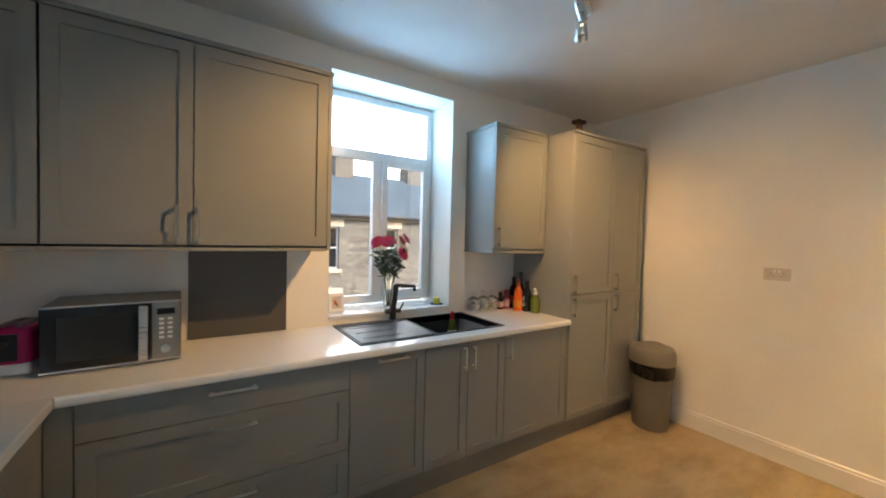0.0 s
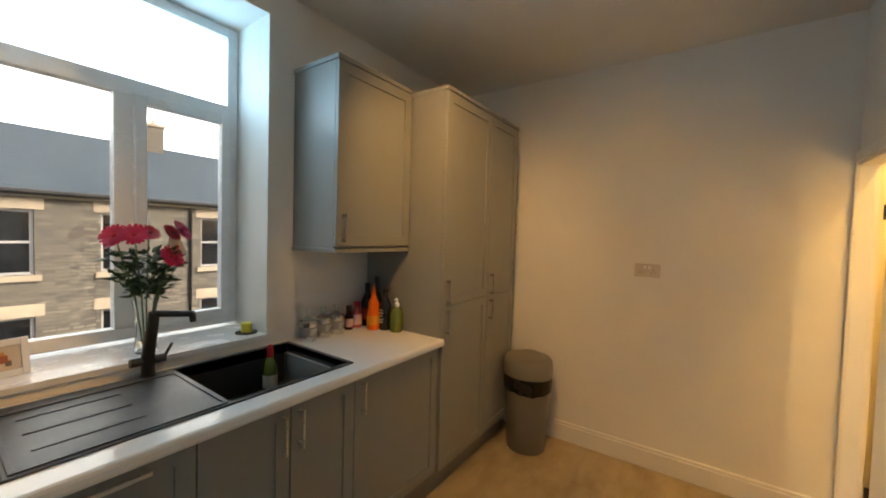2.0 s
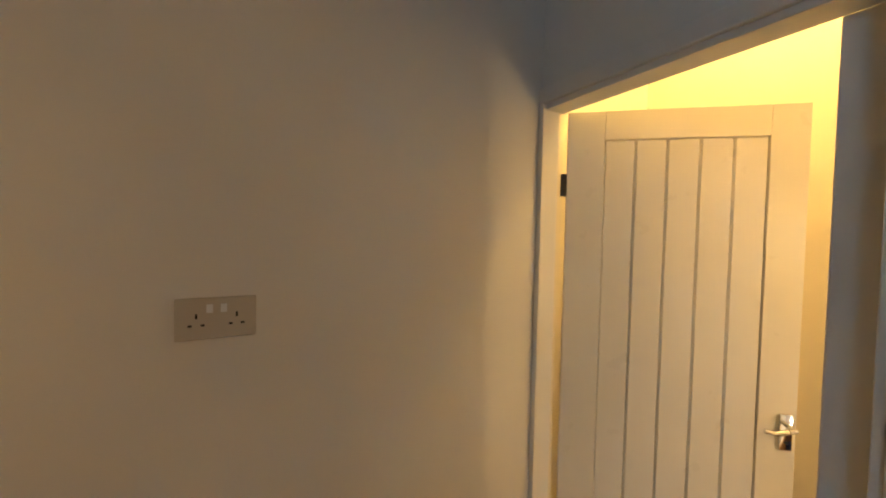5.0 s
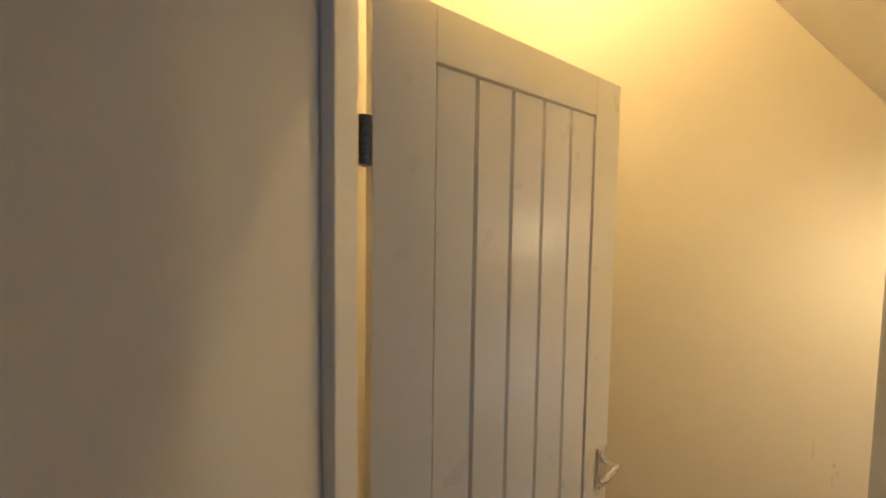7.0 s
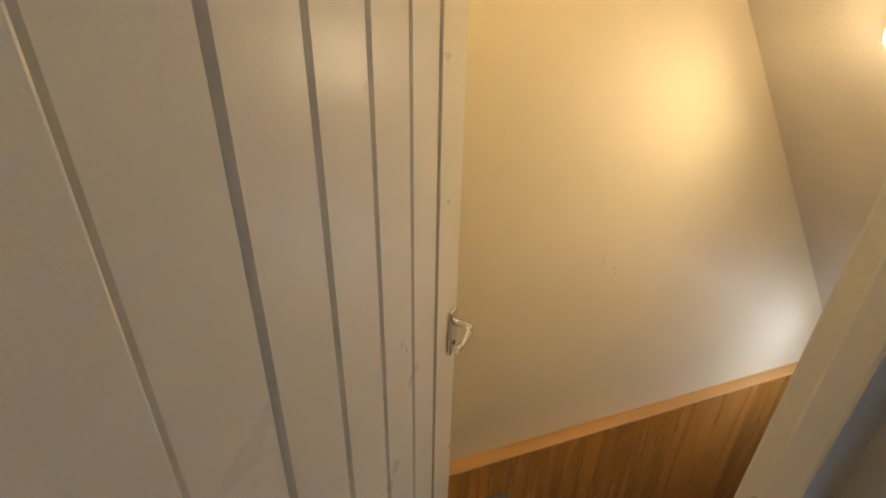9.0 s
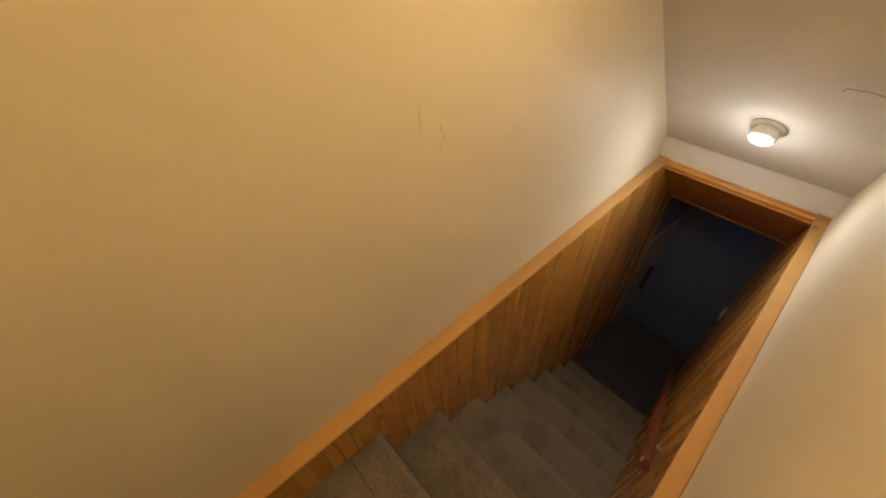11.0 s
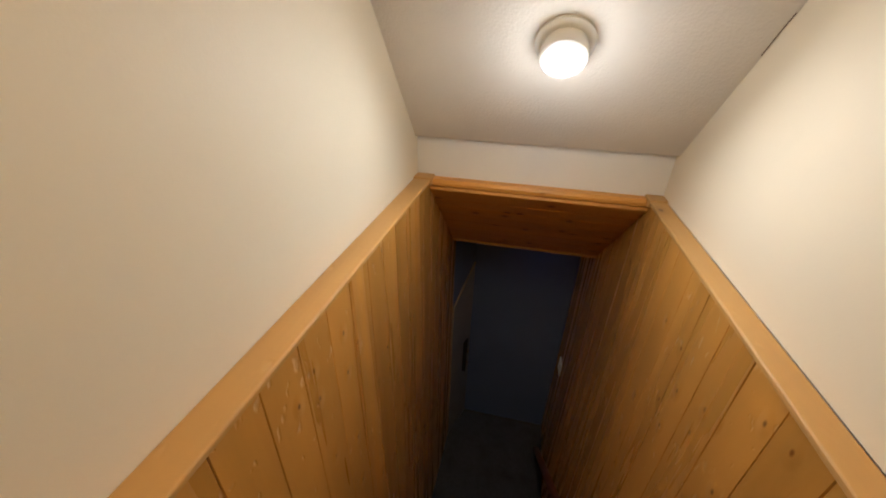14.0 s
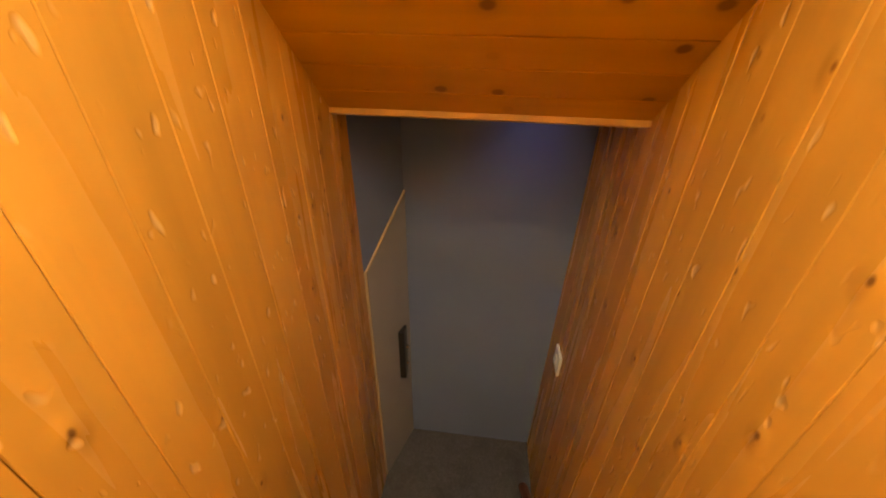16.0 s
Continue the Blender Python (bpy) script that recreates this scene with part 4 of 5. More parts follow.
for k in range(300):
    a, rr, z = rnd.uniform(0, 6.283), rnd.uniform(0.0, 0.115) , rnd.uniform(0.23, 0.41)
    rr *= min(1.0, (z - 0.15) / 0.2)
    base = Vector((rr * math.cos(a), rr * math.sin(a), z))
    d = Vector((math.cos(a), math.sin(a), rnd.uniform(-0.3, 0.9))).normalized()
    side = d.cross(Vector((rnd.uniform(-1, 1), rnd.uniform(-1, 1), 1))).normalized()
    n = d.cross(side)
    ln, w = rnd.uniform(0.03, 0.065), rnd.uniform(0.009, 0.017)
    q = [base, base + d * ln * 0.4 + side * w + n * 0.003, base + d * ln, base + d * ln * 0.4 - side * w + n * 0.003]
    bm.faces.new([bm.verts.new(p) for p in q])
part("foliage", bm, LEAF, vase)
pf = thing("photo_frame", "small white picture frame on the sill", "picture frame", Matrix.Translation((-2.565, 0.115, vz)) @ Matrix.Rotation(radians(12), 4, "Z") @ Matrix.Rotation(radians(-9), 4, "X"))
bm = bmesh.new()
for a in ((-0.055, -0.036, 0, 0.125), (0.036, 0.055, 0, 0.125), (-0.036, 0.036, 0, 0.022), (-0.036, 0.036, 0.103, 0.125)):
    add_box(bm, a[0], a[1], -0.009, 0.009, a[2], a[3], 0.002)
part("surround", bm, PVC, pf)
part("print", box(-0.037, 0.037, -0.001, 0.003, 0.021, 0.104), painted("faded_print", (0.62, 0.55, 0.48), 0.5), pf)
for x, z, w, h, c in ((-0.006, 0.06, 0.022, 0.026, (0.35, 0.10, 0.05)), (0.006, 0.045, 0.014, 0.018, (0.16, 0.12, 0.1)), (-0.01, 0.078, 0.016, 0.012, (0.5, 0.25, 0.06))):
    part("print_shape", box(x - w / 2, x + w / 2, -0.0025, -0.0005, z - h / 2, z + h / 2), material("print_ink", c, 0.6), pf)
cd = thing("candle", "small yellow candle in a glass on a dark coaster", "candle", Matrix.Translation((-1.79, 0.085, vz)))
part("coaster", lathe([(0, 0), (0.05, 0), (0.05, 0.006), (0, 0.006)]), BLACK, cd)
part("wax", lathe([(0, 0.006), (0.024, 0.006), (0.025, 0.05), (0, 0.048)]), painted("yellow_wax", (0.75, 0.68, 0.08), 0.4), cd, smooth=True)

# ---- things on the worktop ----
WZ = 0.9095
mw = thing("microwave", "silver microwave oven with a black glass door", "microwave", Matrix.Translation((-3.632, -0.235, WZ)) @ Matrix.Rotation(radians(2), 4, "Z"))
part("body", box(-0.222, 0.222, -0.10, 0.20, 0.012, 0.268, 0.006), brushed("silver_case", (0.30, 0.29, 0.27), 0.4), mw)
md = part("door", box(-0.218, 0.118, -0.122, -0.1005, 0.018, 0.262, 0.004), BLACKGLASS, mw, "black glass oven door")
part("frame_strip", box(-0.219, 0.22, -0.1235, -0.1005, 0.2625, 0.268, 0.001), STEEL, mw)
part("frame_strip", box(-0.219, 0.22, -0.1235, -0.1005, 0.010, 0.0175, 0.001), STEEL, mw)
part("viewing_window", box(-0.17, 0.065, -0.1232, -0.1225, 0.05, 0.225), material("dark_mesh", (0.02, 0.022, 0.025), 0.15), md)
part("door_handle", box(0.078, 0.108, -0.152, -0.138, 0.025, 0.255, 0.005, 3), STEEL, md, "broad brushed steel handle")
part("handle_post", box(0.086, 0.10, -0.139, -0.122, 0.035, 0.06), STEEL, md)
part("handle_post", box(0.086, 0.10, -0.139, -0.122, 0.22, 0.245), STEEL, md)
cp = part("control_panel", box(0.1195, 0.219, -0.122, -0.1005, 0.018, 0.262, 0.004), brushed("silver_panel", (0.33, 0.32, 0.30), 0.35), mw)
part("display", box(0.138, 0.20, -0.1232, -0.1222, 0.21, 0.236), BLACKGLASS, cp)
for r_ in range(5):
    for c_ in range(2):
        part("button", box(0.145 + c_ * 0.03, 0.163 + c_ * 0.03, -0.1245, -0.1222, 0.105 + r_ * 0.02, 0.115 + r_ * 0.02, 0.001), PVC, cp)
part("dial", tube((0.169, -0.122, 0.062), (0.169, -0.138, 0.062), 0.019, 0.017, 24), CHROME, cp, smooth=True)
for sx in (-0.19, 0.19):
    for sy in (-0.07, 0.17):
        part("foot", tube((sx, sy, 0.0), (sx, sy, 0.012), 0.012, seg=10), BLACK, mw)
ts = thing("toaster", "glossy red toaster with a white base", "toaster", Matrix.Translation((-3.945, -0.165, WZ)) @ Matrix.Rotation(radians(84), 4, "Z"))
redm = painted("glossy_red_enamel", (0.45, 0.015, 0.12), 0.15, 500.0, 0.01)
part("shell", box(-0.13, 0.13, -0.075, 0.075, 0.03, 0.185, 0.03, 5), redm, ts, smooth=True)
part("base", box(-0.133, 0.133, -0.078, 0.078, 0.004, 0.05, 0.012, 3), PVC, ts, smooth=True)
for y in (-0.028, 0.028):
    part("slot", box(-0.10, 0.10, y - 0.012, y + 0.012, 0.18, 0.1862), BLACK, ts)
part("front_panel", box(-0.1345, -0.1285, -0.04, 0.04, 0.06, 0.165, 0.002), BLACK, ts, "dark front panel of the toaster")
part("lever", box(-0.148, -0.130, -0.014, 0.014, 0.12, 0.135, 0.003), BLACK, ts)


def bottle(name, label, at, profile, mat, cap=None, capmat=None, band=None, bandmat=None, sx=1.0, sy=1.0):
    t = thing(name, label, "bottle", Matrix.Translation(at))
    part("bottle_body", lathe(profile, 28, sx, sy), mat, t, smooth=True)
    if cap:
        part("cap", lathe(cap, 20), capmat, t, smooth=True)
    if band:
        part("label", lathe(band, 28, sx, sy), bandmat, t, smooth=True)
    return t


TIN = brushed("worn_tin", (0.62, 0.62, 0.62), 0.25)
for k, (x, y) in enumerate(((-1.555, -0.085), (-1.455, -0.075), (-1.365, -0.075))):
    t = thing("storage_tin", "silver storage jar with a grey label and clear lid", "jar", Matrix.Translation((x, y, WZ)), "jars on the worktop")
    part("tin_body", lathe([(0, 0), (0.044, 0), (0.045, 0.004), (0.045, 0.094), (0.046, 0.10), (0.042, 0.10), (0.042, 0.09), (0, 0.088)]), TIN, t, smooth=True)
    part("lid", lathe([(0, 0.10), (0.04, 0.10), (0.043, 0.108), (0.03, 0.118), (0.012, 0.125), (0.010, 0.14), (0.017, 0.152), (0.012, 0.165), (0, 0.168)]), VASEGLASS, t, "clear knobbed lid", smooth=True)
    lab = part("label", lathe([(0.0456, 0.03), (0.0456, 0.075)], 28), painted("grey_label", (0.30, 0.30, 0.31), 0.5), t)
    for q in range(3):
        part("writing", box(-0.02, 0.02 - 0.008 * q, -0.0475, -0.0462, 0.06 - q * 0.011, 0.064 - q * 0.011), PVC, lab)
BROWN = clear_glass("brown_bottle_glass", (0.25, 0.07, 0.03), 0.02)
GREENG = material("green_liquid", (0.25, 0.31, 0.045), 0.08)
shader(GREENG).inputs["Transmission Weight"].default_value = 0.5
DARKB = material("black_bottle", (0.01, 0.01, 0.012), 0.12)
ORANGE = painted("orange_plastic", (0.85, 0.14, 0.01), 0.35)
REDCAP = painted("red_plastic", (0.55, 0.02, 0.02), 0.35)
PALE = painted("pale_label", (0.72, 0.45, 0.42), 0.5)
WHITEL = painted("white_label", (0.75, 0.74, 0.70), 0.5)
bottle("sauce_bottle", "small red-brown sauce bottle with pale label", (-1.262, -0.06, WZ), [(0, 0), (0.024, 0), (0.026, 0.01), (0.026, 0.075), (0.014, 0.10), (0.013, 0.115), (0, 0.115)], BROWN, [(0.015, 0.112), (0.016, 0.14), (0, 0.142)], BLACK, [(0.0266, 0.018), (0.0266, 0.065)], PALE)
bottle("pink_bottle", "small pink labelled bottle with a dark cap", (-1.195, -0.055, WZ), [(0, 0), (0.028, 0), (0.03, 0.01), (0.03, 0.085), (0.016, 0.115), (0.014, 0.13), (0, 0.13)], painted("pink_liquid", (0.45, 0.10, 0.11), 0.2), [(0.017, 0.127), (0.017, 0.155), (0, 0.157)], REDCAP, [(0.0306, 0.02), (0.0306, 0.08)], PALE)
bottle("wine_bottle", "dark glass bottle with a red label", (-1.115, -0.06, WZ), [(0, 0), (0.034, 0), (0.037, 0.008), (0.037, 0.15), (0.016, 0.20), (0.014, 0.245), (0, 0.247)], BROWN, [(0.016, 0.22), (0.016, 0.262), (0, 0.264)], BLACK, [(0.0376, 0.04), (0.0376, 0.11)], painted("red_label", (0.30, 0.03, 0.02), 0.5))
bottle("oil_bottle", "tall dark bottle with a slim neck", (-1.118, -0.145, WZ), [(0, 0), (0.03, 0), (0.032, 0.008), (0.032, 0.17), (0.013, 0.22), (0.012, 0.285), (0, 0.287)], DARKB, [(0.014, 0.27), (0.014, 0.31), (0, 0.312)], BLACK)
bottle("orange_spray_bottle", "bright orange plastic spray bottle", (-1.165, -0.165, WZ), [(0, 0), (0.034, 0), (0.037, 0.01), (0.036, 0.09), (0.030, 0.13), (0.033, 0.155), (0.017, 0.19), (0.011, 0.235), (0.005, 0.262), (0, 0.264)], ORANGE, band=[(0.0375, 0.03), (0.0375, 0.085)], bandmat=painted("orange_label", (0.80, 0.30, 0.03), 0.4))
b = bottle("dark_bottle", "black bottle with a white printed label", (-1.125, -0.225, WZ), [(0, 0), (0.033, 0), (0.036, 0.008), (0.036, 0.145), (0.016, 0.19), (0.014, 0.225), (0, 0.227)], DARKB, [(0.016, 0.215), (0.017, 0.245), (0, 0.247)], BLACK)
for q, (w, z) in enumerate(((0.022, 0.115), (0.03, 0.098), (0.02, 0.081), (0.032, 0.06), (0.026, 0.045))):
    part("writing", box(-0.036 - 0.0005, -0.030, -w / 2, w / 2, z, z + 0.008), WHITEL, b)
gb = bottle("soap_bottle", "green washing-up liquid bottle with a clear pump", (-1.115, -0.305, WZ), [(0, 0), (0.034, 0), (0.038, 0.01), (0.038, 0.10), (0.026, 0.135), (0.013, 0.145), (0, 0.145)], GREENG, [(0.014, 0.143), (0.016, 0.165), (0.008, 0.17), (0.006, 0.195), (0, 0.196)], PVC)
part("pump_nozzle", tube((-0.005, 0, 0.192), (-0.035, -0.012, 0.188), 0.006, 0.004, 10), PVC, gb)
wb = bottle("dish_soap_bottle", "clear yellow-green soap bottle with a red cap", (-1.80, -0.15, zr - DEEP + 0.005), [(0, 0), (0.028, 0), (0.031, 0.01), (0.031, 0.11), (0.024, 0.15), (0.012, 0.17), (0, 0.17)], GREENG, [(0.014, 0.168), (0.016, 0.20), (0.008, 0.225), (0, 0.226)], REDCAP, [(0.0316, 0.03), (0.0316, 0.09)], WHITEL)

# ---- bin ----
bn = thing("waste_bin", "grey plastic swing-top bin with a black liner", "bin", Matrix.Translation((-0.262, -0.785, 0.0)) @ Matrix.Diagonal((0.97, 0.97, 1.03, 1)))
part("tub", lathe([(0, 0.002), (0.125, 0.002), (0.132, 0.012), (0.158, 0.50), (0.16, 0.505), (0.155, 0.505), (0.13, 0.02), (0, 0.018)], 40, 0.95, 1.05), BINGREY, bn, smooth=True)
liner = [(0.1560, 0.405), (0.161, 0.41), (0.164, 0.45), (0.166, 0.49), (0.166, 0.515), (0.158, 0.52)]
lb = lathe(liner, 64, 0.95, 1.05)
for v in lb.verts:
    a = math.atan2(v.co.y, v.co.x)
    if v.co.z < 0.43:
        v.co.z += 0.005 * math.sin(3 * a) + 0.003 * math.sin(11 * a + 1)
    k = 1 + 0.008 * math.sin(17 * a) + 0.005 * math.sin(29 * a)
    v.co.x, v.co.y = v.co.x * k, v.co.y * k
part("bin_liner", lb, BAG, bn, "crinkled black plastic liner", smooth=True)
part("lid", lathe([(0.168, 0.510), (0.170, 0.518), (0.169, 0.575), (0.163, 0.612), (0.148, 0.632), (0.10, 0.644), (0, 0.648)], 40, 0.95, 1.05), BINGREY, bn, smooth=True)
fl = lathe([(0, 0.004), (0.10, 0.002), (0.112, -0.006)], 32, 0.95, 0.8)
part("flap", fl, BINGREY, bn).matrix_local = Matrix.Translation((-0.02, 0, 0.646)) @ Matrix.Rotation(radians(-5), 4, "Y")

# ---- sockets, switches ----
sk_ = thing("wall_socket", "brushed double wall socket", "socket", Matrix.Translation((-0.0005, -1.469, 1.288)))
part("plate", box(-0.008, 0.0, -0.073, 0.073, -0.043, 0.043, 0.003), painted("cream_plate", (0.62, 0.56, 0.48), 0.4), sk_)
for y in (-0.036, 0.036):
    for dy, dz, w, h in ((0, 0.006, 0.004, 0.010), (-0.011, -0.013, 0.007, 0.004), (0.011, -0.013, 0.007, 0.004)):
        part("pin_hole", box(-0.0095, -0.0075, y + dy - w / 2, y + dy + w / 2, dz - h / 2, dz + h / 2), BLACK, sk_)
    part("rocker", box(-0.011, -0.0075, y * 0.35 - 0.006, y * 0.35 + 0.006, 0.012, 0.03, 0.001), PVC, sk_)
sw = thing("light_switch", "white light switch on the pine boards", "switch", Matrix.Translation((-3.53, R - 0.0005, -1.36)))
part("plate", box(-0.043, 0.043, -0.010, 0.0, -0.043, 0.043, 0.003), PVC, sw)
part("rocker", box(-0.012, 0.012, -0.014, -0.0095, -0.02, 0.02, 0.002), PVC, sw)

# ---- ceiling spotlights ----
def spot_bar():
    turn = Matrix.Rotation(radians(38), 4, "Z")
    centre = Vector((-1.956, -1.305, CZ))
    t = thing("spotlight_bar", "chrome ceiling bar with adjustable spotlights", "ceiling light", Matrix.Translation(centre) @ turn)
    part("bar", box(-0.36, 0.36, -0.03, 0.03, -0.03, 0.0, 0.008, 3), CHROME, t, smooth=True)
    aims = ((0.30, (-0.95, -0.55, 1.70), 23, 84), (0.10, (0.0, -1.1, 0.9), 11, 92), (-0.10, (-2.80, -0.34, 1.65), 34, 66), (-0.30, (-1.2, -1.7, 0.0), 19, 76))
    for x, target, watts, spread in aims:
        o = centre + turn @ Vector((x, 0, -0.115))
        d = (Vector(target) - o).normalized()
        part("stem", tube((x, 0, -0.03), (x, 0, -0.09), 0.006, seg=10), CHROME, t)
        m = Matrix.Translation((x, 0, -0.115)) @ turn.inverted() @ d.to_track_quat("Z", "Y").to_matrix().to_4x4()
        h = part("spot_head", lathe([(0, -0.045), (0.018, -0.045), (0.026, -0.03), (0.034, 0.02), (0.035, 0.04), (0.031, 0.04), (0.03, 0.02), (0.016, -0.03), (0, -0.03)], 28), STEEL, t, smooth=True)
        h.matrix_local = m
        part("bulb", lathe([(0, 0.030), (0.018, 0.029), (0.026, 0.022), (0.02, 0.0), (0, -0.02)], 20), BULB, h, "lit bulb", smooth=True)
        lamp("spot_light", "SPOT", look(o + d * 0.045, Vector(target)), watts, WARM, cone=(spread, 1.0), radius=0.02)


spot_bar()

# ---- pipe over the tall unit, lobby cupboard ----
pp = thing("pipe_stub", "short copper pipes capped above the tall cupboard", "pipe", Matrix.Translation((-0.46, -0.16, 2.292)))
copper = brushed("copper", (0.45, 0.20, 0.08), 0.35)
for x in (-0.03, 0.0, 0.035):
    part("pipe", tube((x, 0, 0.0), (x, 0, 0.27), 0.009, seg=10), copper, pp)
part("collar", box(-0.06, 0.05, -0.04, 0.04, 0.255, 0.285, 0.004), painted("scorched_board", (0.10, 0.05, 0.02), 0.7), pp)
cb = thing("lobby_cupboard", "low painted cupboard door with a pale bare wood edge", "cupboard", Matrix.Translation((-3.44, -3.252, LOW)))
PALEWOOD = painted("pale_bare_wood", (0.42, 0.33, 0.23), 0.6)


def leaning_panel(x0, y0, h0, x1, y1, h1, t):
    """An upright panel whose top rises from one end to the other."""
    bm = bmesh.new()
    q = [bm.verts.new(c) for c in ((x0, y0, 0), (x1, y1, 0), (x1, y1, h1), (x0, y0, h0), (x0, y0 - t, 0), (x1, y1 - t, 0), (x1, y1 - t, h1), (x0, y0 - t, h0))]
    for f in ((0, 1, 2, 3), (7, 6, 5, 4), (0, 3, 7, 4), (1, 5, 6, 2), (3, 2, 6, 7), (0, 4, 5, 1)):
        bm.faces.new([q[k] for k in f])
    bmesh.ops.recalc_face_normals(bm, faces=bm.faces)
    return bm


part("panel", leaning_panel(-0.009, 0.004, 1.205, -0.256, 0.086, 1.395, 0.004), painted("pale_cupboard_paint", (0.28, 0.29, 0.32), 0.45), cb)
part("edge_strip", box(-0.009, -0.001, -0.012, 0.006, 0.0, 1.212, 0.001), PALEWOOD, cb, "bare pale wood edge")
top_edge = part("top_edge", leaning_panel(-0.009, 0.007, 0.007, -0.256, 0.089, 0.007, 0.008), PALEWOOD, cb)
for v in top_edge.data.vertices:
    v.co.z += 1.2055 + 0.19 * (-0.009 - v.co.x) / 0.247
lock = part("lock", box(-0.215, -0.165, 0.052, 0.082, 0.52, 0.80, 0.003), BLACK, cb)
part("lock_knob", tube((-0.19, 0.08, 0.70), (-0.19, 0.094, 0.70), 0.010, seg=14), CHROME, lock, smooth=True)
part("lock_knob", tube((-0.19, 0.08, 0.60), (-0.19, 0.092, 0.60), 0.008, seg=14), CHROME, lock, smooth=True)

# ---- across the street ----
structure("ground", box(-300, 300, -300, 400, -2.9, -2.6), TARMAC, "grey tarmac street", "ground")
OVERCAST = glowing("overcast_cloud", (0.82, 0.92, 1.0), 1.15)
structure("backdrop", box(-160, 160, 110, 111, -2.5, 95), OVERCAST, "white overcast sky behind the roofs", "sky")


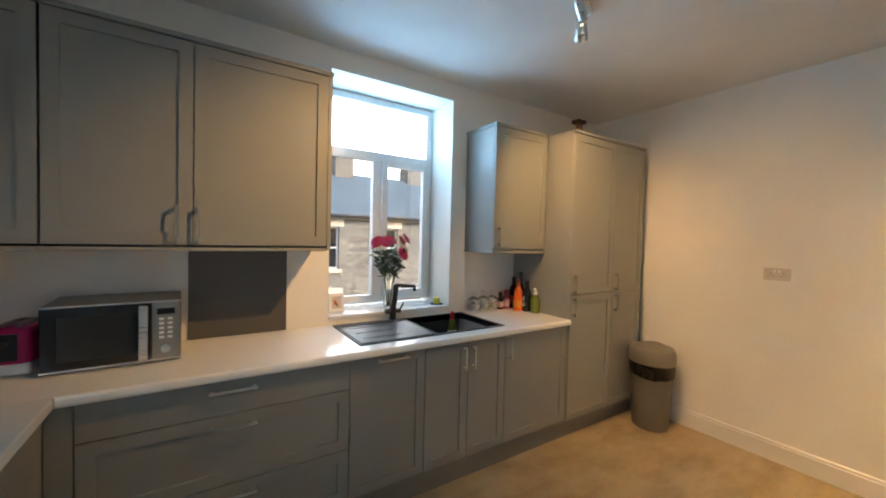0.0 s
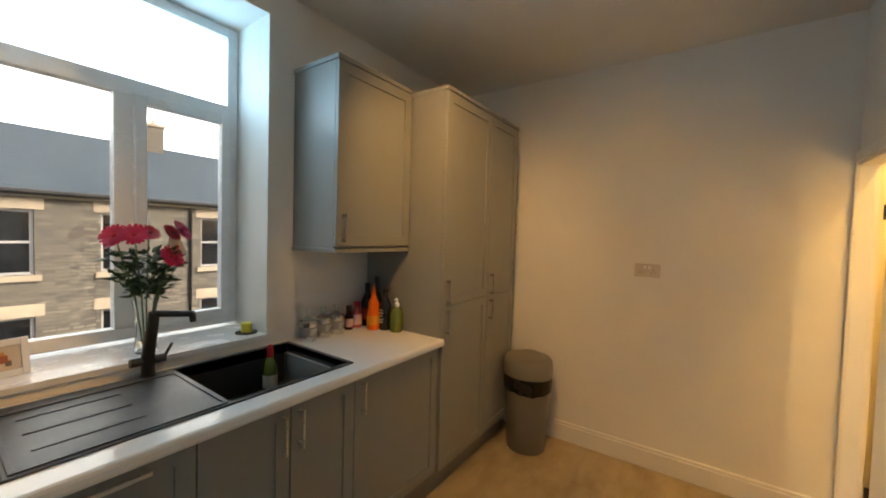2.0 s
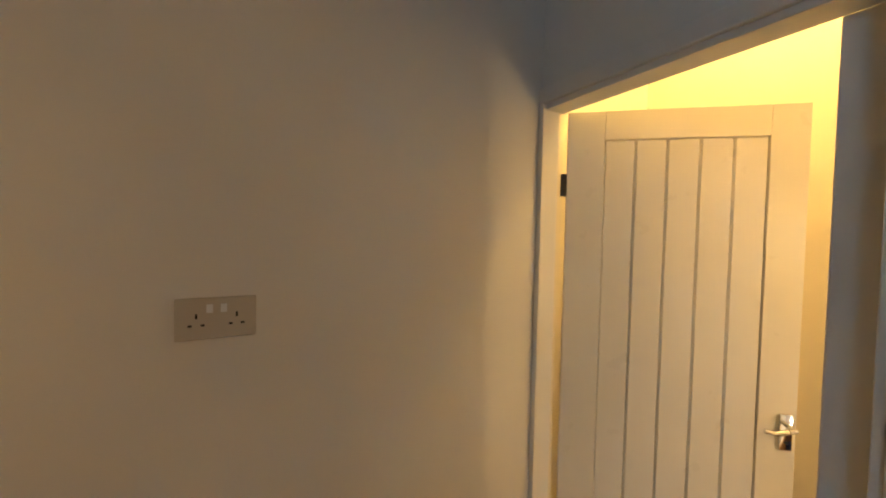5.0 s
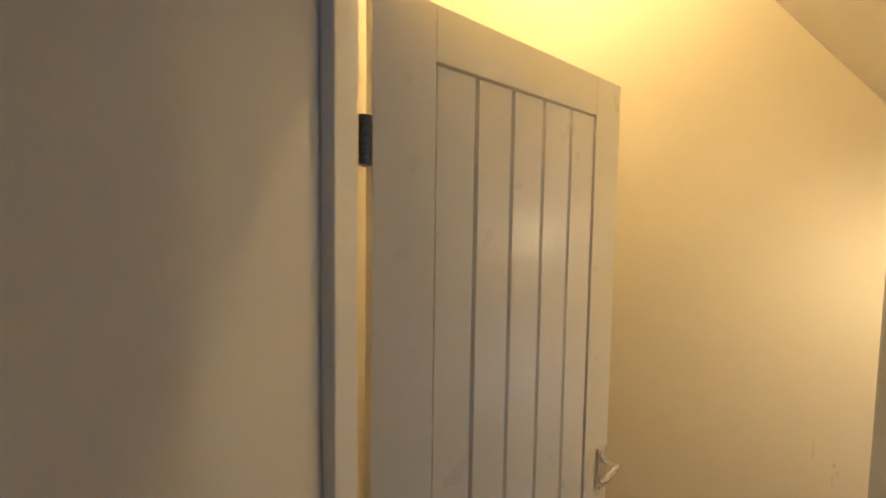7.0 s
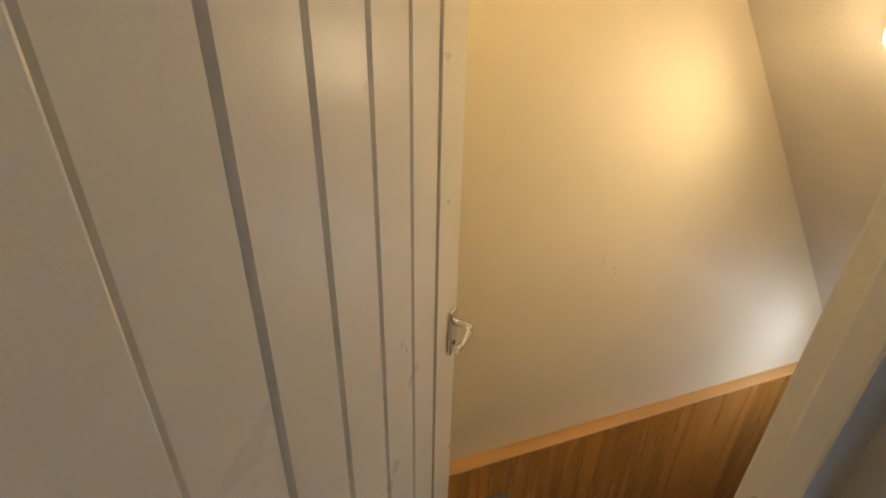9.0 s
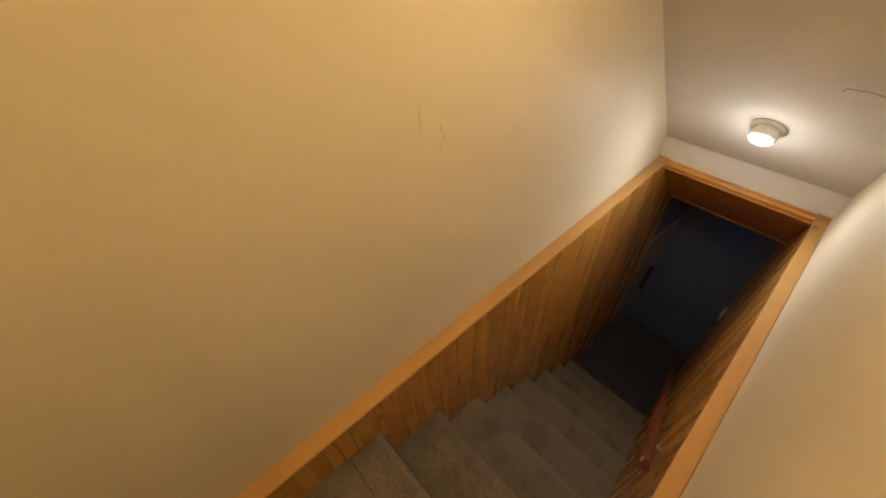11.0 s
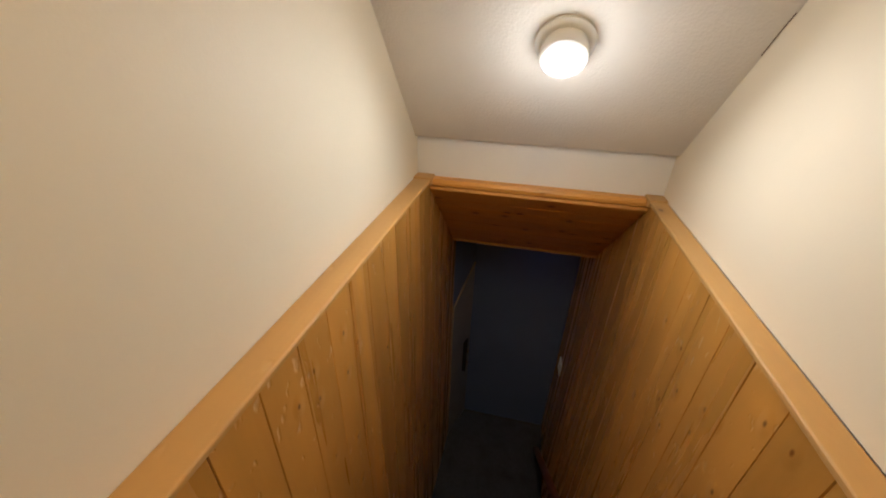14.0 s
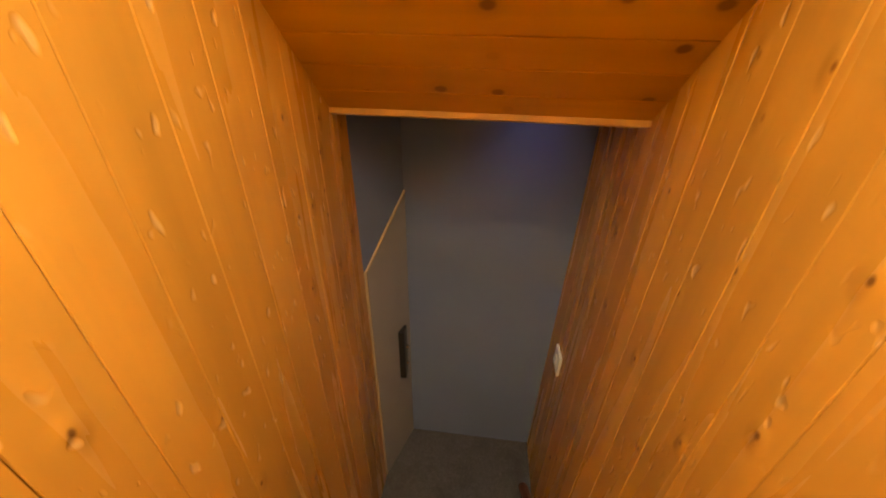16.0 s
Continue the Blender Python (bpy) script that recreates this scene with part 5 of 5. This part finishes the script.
def terrace(x0, x1, y, stack, label):
    h = thing("terraced_house", label, "house", Matrix.Translation((x0, y, -2.6)))
    w, eave, dep = x1 - x0, 4.95, 8.0
    openings = []
    for a in (0.63, 3.15):
        openings += [(a, a + 0.86, 2.80, 4.45), (a, a + 0.86, 0.3, 1.75)]
    xs = sorted({0.0, w} | {v for o in openings for v in o[:2]})
    zs = sorted({0.0, eave} | {v for o in openings for v in o[2:]})
    bm = bmesh.new()
    for a, b in zip(xs, xs[1:]):
        for c, e in zip(zs, zs[1:]):
            if not any(o[0] <= a and b <= o[1] and o[2] <= c and e <= o[3] for o in openings):
                add_box(bm, a, b, 0, 0.4, c, e)
    bmesh.ops.remove_doubles(bm, verts=bm.verts, dist=0.001)
    part("wall", bm, STONE, h)
    part("rear_wall", box(0, w, 0.9, dep, 0, eave), STONE, h)
    r = part("roof", prism([(-0.25, eave - 0.05), (dep / 2, eave + 2.25), (dep + 0.25, eave - 0.05), (dep / 2, eave + 2.1), (-0.1, eave - 0.08)], "x", 0.0, w), ROOF, h)
    part("gutter", tube((0, -0.24, eave - 0.07), (w, -0.24, eave - 0.07), 0.07, seg=10), BLACK, h)
    part("eaves_board", box(0, w, -0.16, -0.02, eave - 0.22, eave - 0.06), DARKB, h)
    ch = part("chimney", box(stack, stack + 0.9, dep / 2 - 0.5, dep / 2 + 0.5, eave + 1.7, eave + 2.95), STONE, r)
    part("chimney_cap", box(stack - 0.05, stack + 0.95, dep / 2 - 0.55, dep / 2 + 0.55, eave + 2.95, eave + 3.05), SANDSTONE, ch)
    for k in range(3):
        part("chimney_pot", tube((stack + 0.2 + 0.25 * k, dep / 2, eave + 3.05), (stack + 0.2 + 0.25 * k, dep / 2, eave + 3.3), 0.09, 0.075, 12), SANDSTONE, ch)
    part("downpipe", tube((2.82, -0.06, 0.0), (2.82, -0.06, eave - 0.1), 0.045, seg=10), DARKB, h)
    for a, b, c, e in openings:
        wn_ = part("window", box(a, b, 0.16, 0.20, c, e), BLACKGLASS, h)
        fr = bmesh.new()
        for q in ((a, a + 0.07, c, e), (b - 0.07, b, c, e), (a + 0.07, b - 0.07, e - 0.07, e), (a + 0.07, b - 0.07, c, c + 0.07), (a + 0.07, b - 0.07, (c + e) / 2 - 0.03, (c + e) / 2 + 0.03)):
            add_box(fr, q[0], q[1], 0.12, 0.17, q[2], q[3])
        part("window_frame", fr, painted("aged_frame_paint", (0.45, 0.45, 0.45), 0.5), wn_)
        part("lintel", box(a - 0.15, b + 0.17, -0.03, 0.3, e, e + 0.31), SANDSTONE, wn_)
        part("sill", box(a - 0.12, b + 0.12, -0.07, 0.3, c - 0.15, c), SANDSTONE, wn_)
    return h


for k in range(7):
    terrace(-9.63 + 4.64 * k, -4.99 + 4.64 * k, 12.0, 1.6 if k % 2 else 2.35, "stone terraced house with a slate roof and chimney")

# ---- oak planks of the kitchen floor ----
floor_ob = bpy.data.objects["floor"]
pm = {}
def plank(x0, x1, y0, y1):
    key = (round(x1 - x0, 3), round(y1 - y0, 3))
    if key not in pm:
        w, h = key
        b = bmesh.new()
        add_box(b, -w / 2 + 0.0003, w / 2 - 0.0003, -h / 2 + 0.0003, h / 2 - 0.0003, -0.0118, 0.0)
        me = bpy.data.meshes.new("plank")
        top_e = [e for e in b.edges if all(v.co.z > -0.001 for v in e.verts)]
        bmesh.ops.bevel(b, geom=top_e, offset=0.0006, segments=1, affect="EDGES")
        b.normal_update()
        b.to_mesh(me)
        b.free()
        me.materials.append(FLOOR)
        pm[key] = me
    o = new("plank", pm[key])
    o.parent = floor_ob
    o.location = ((x0 + x1) / 2, (y0 + y1) / 2, 0.0)


rng = random.Random(7)
y = -0.44
row = 0
while y > BACK:
    y0 = max(y - 0.18, BACK)
    first = (0.45, 0.95, 0.7, 1.15)[row % 4]
    start = 0.0
    if y <= KY1 - 0.02:
        start = XR - 0.22
    a = start
    n = 0
    while a > KX0 + 0.01:
        ln = first if n == 0 else 1.2
        b_ = max(a - ln, KX0)
        if y0 < KY1 and start == 0.0:
            y00 = KY1
        else:
            y00 = y0
        if y - y00 > 0.02:
            plank(b_, a, y00, y)
        a = b_
        n += 1
    y = y0 if not (y0 < KY1 < y) else KY1
    row += 1
structure("threshold", box(DX0 + 0.018, DX1 - 0.018, SY1 - 0.05, KY1, -0.16, 0.002, 0.003), PINE_X, "wooden threshold board in the doorway", "threshold")
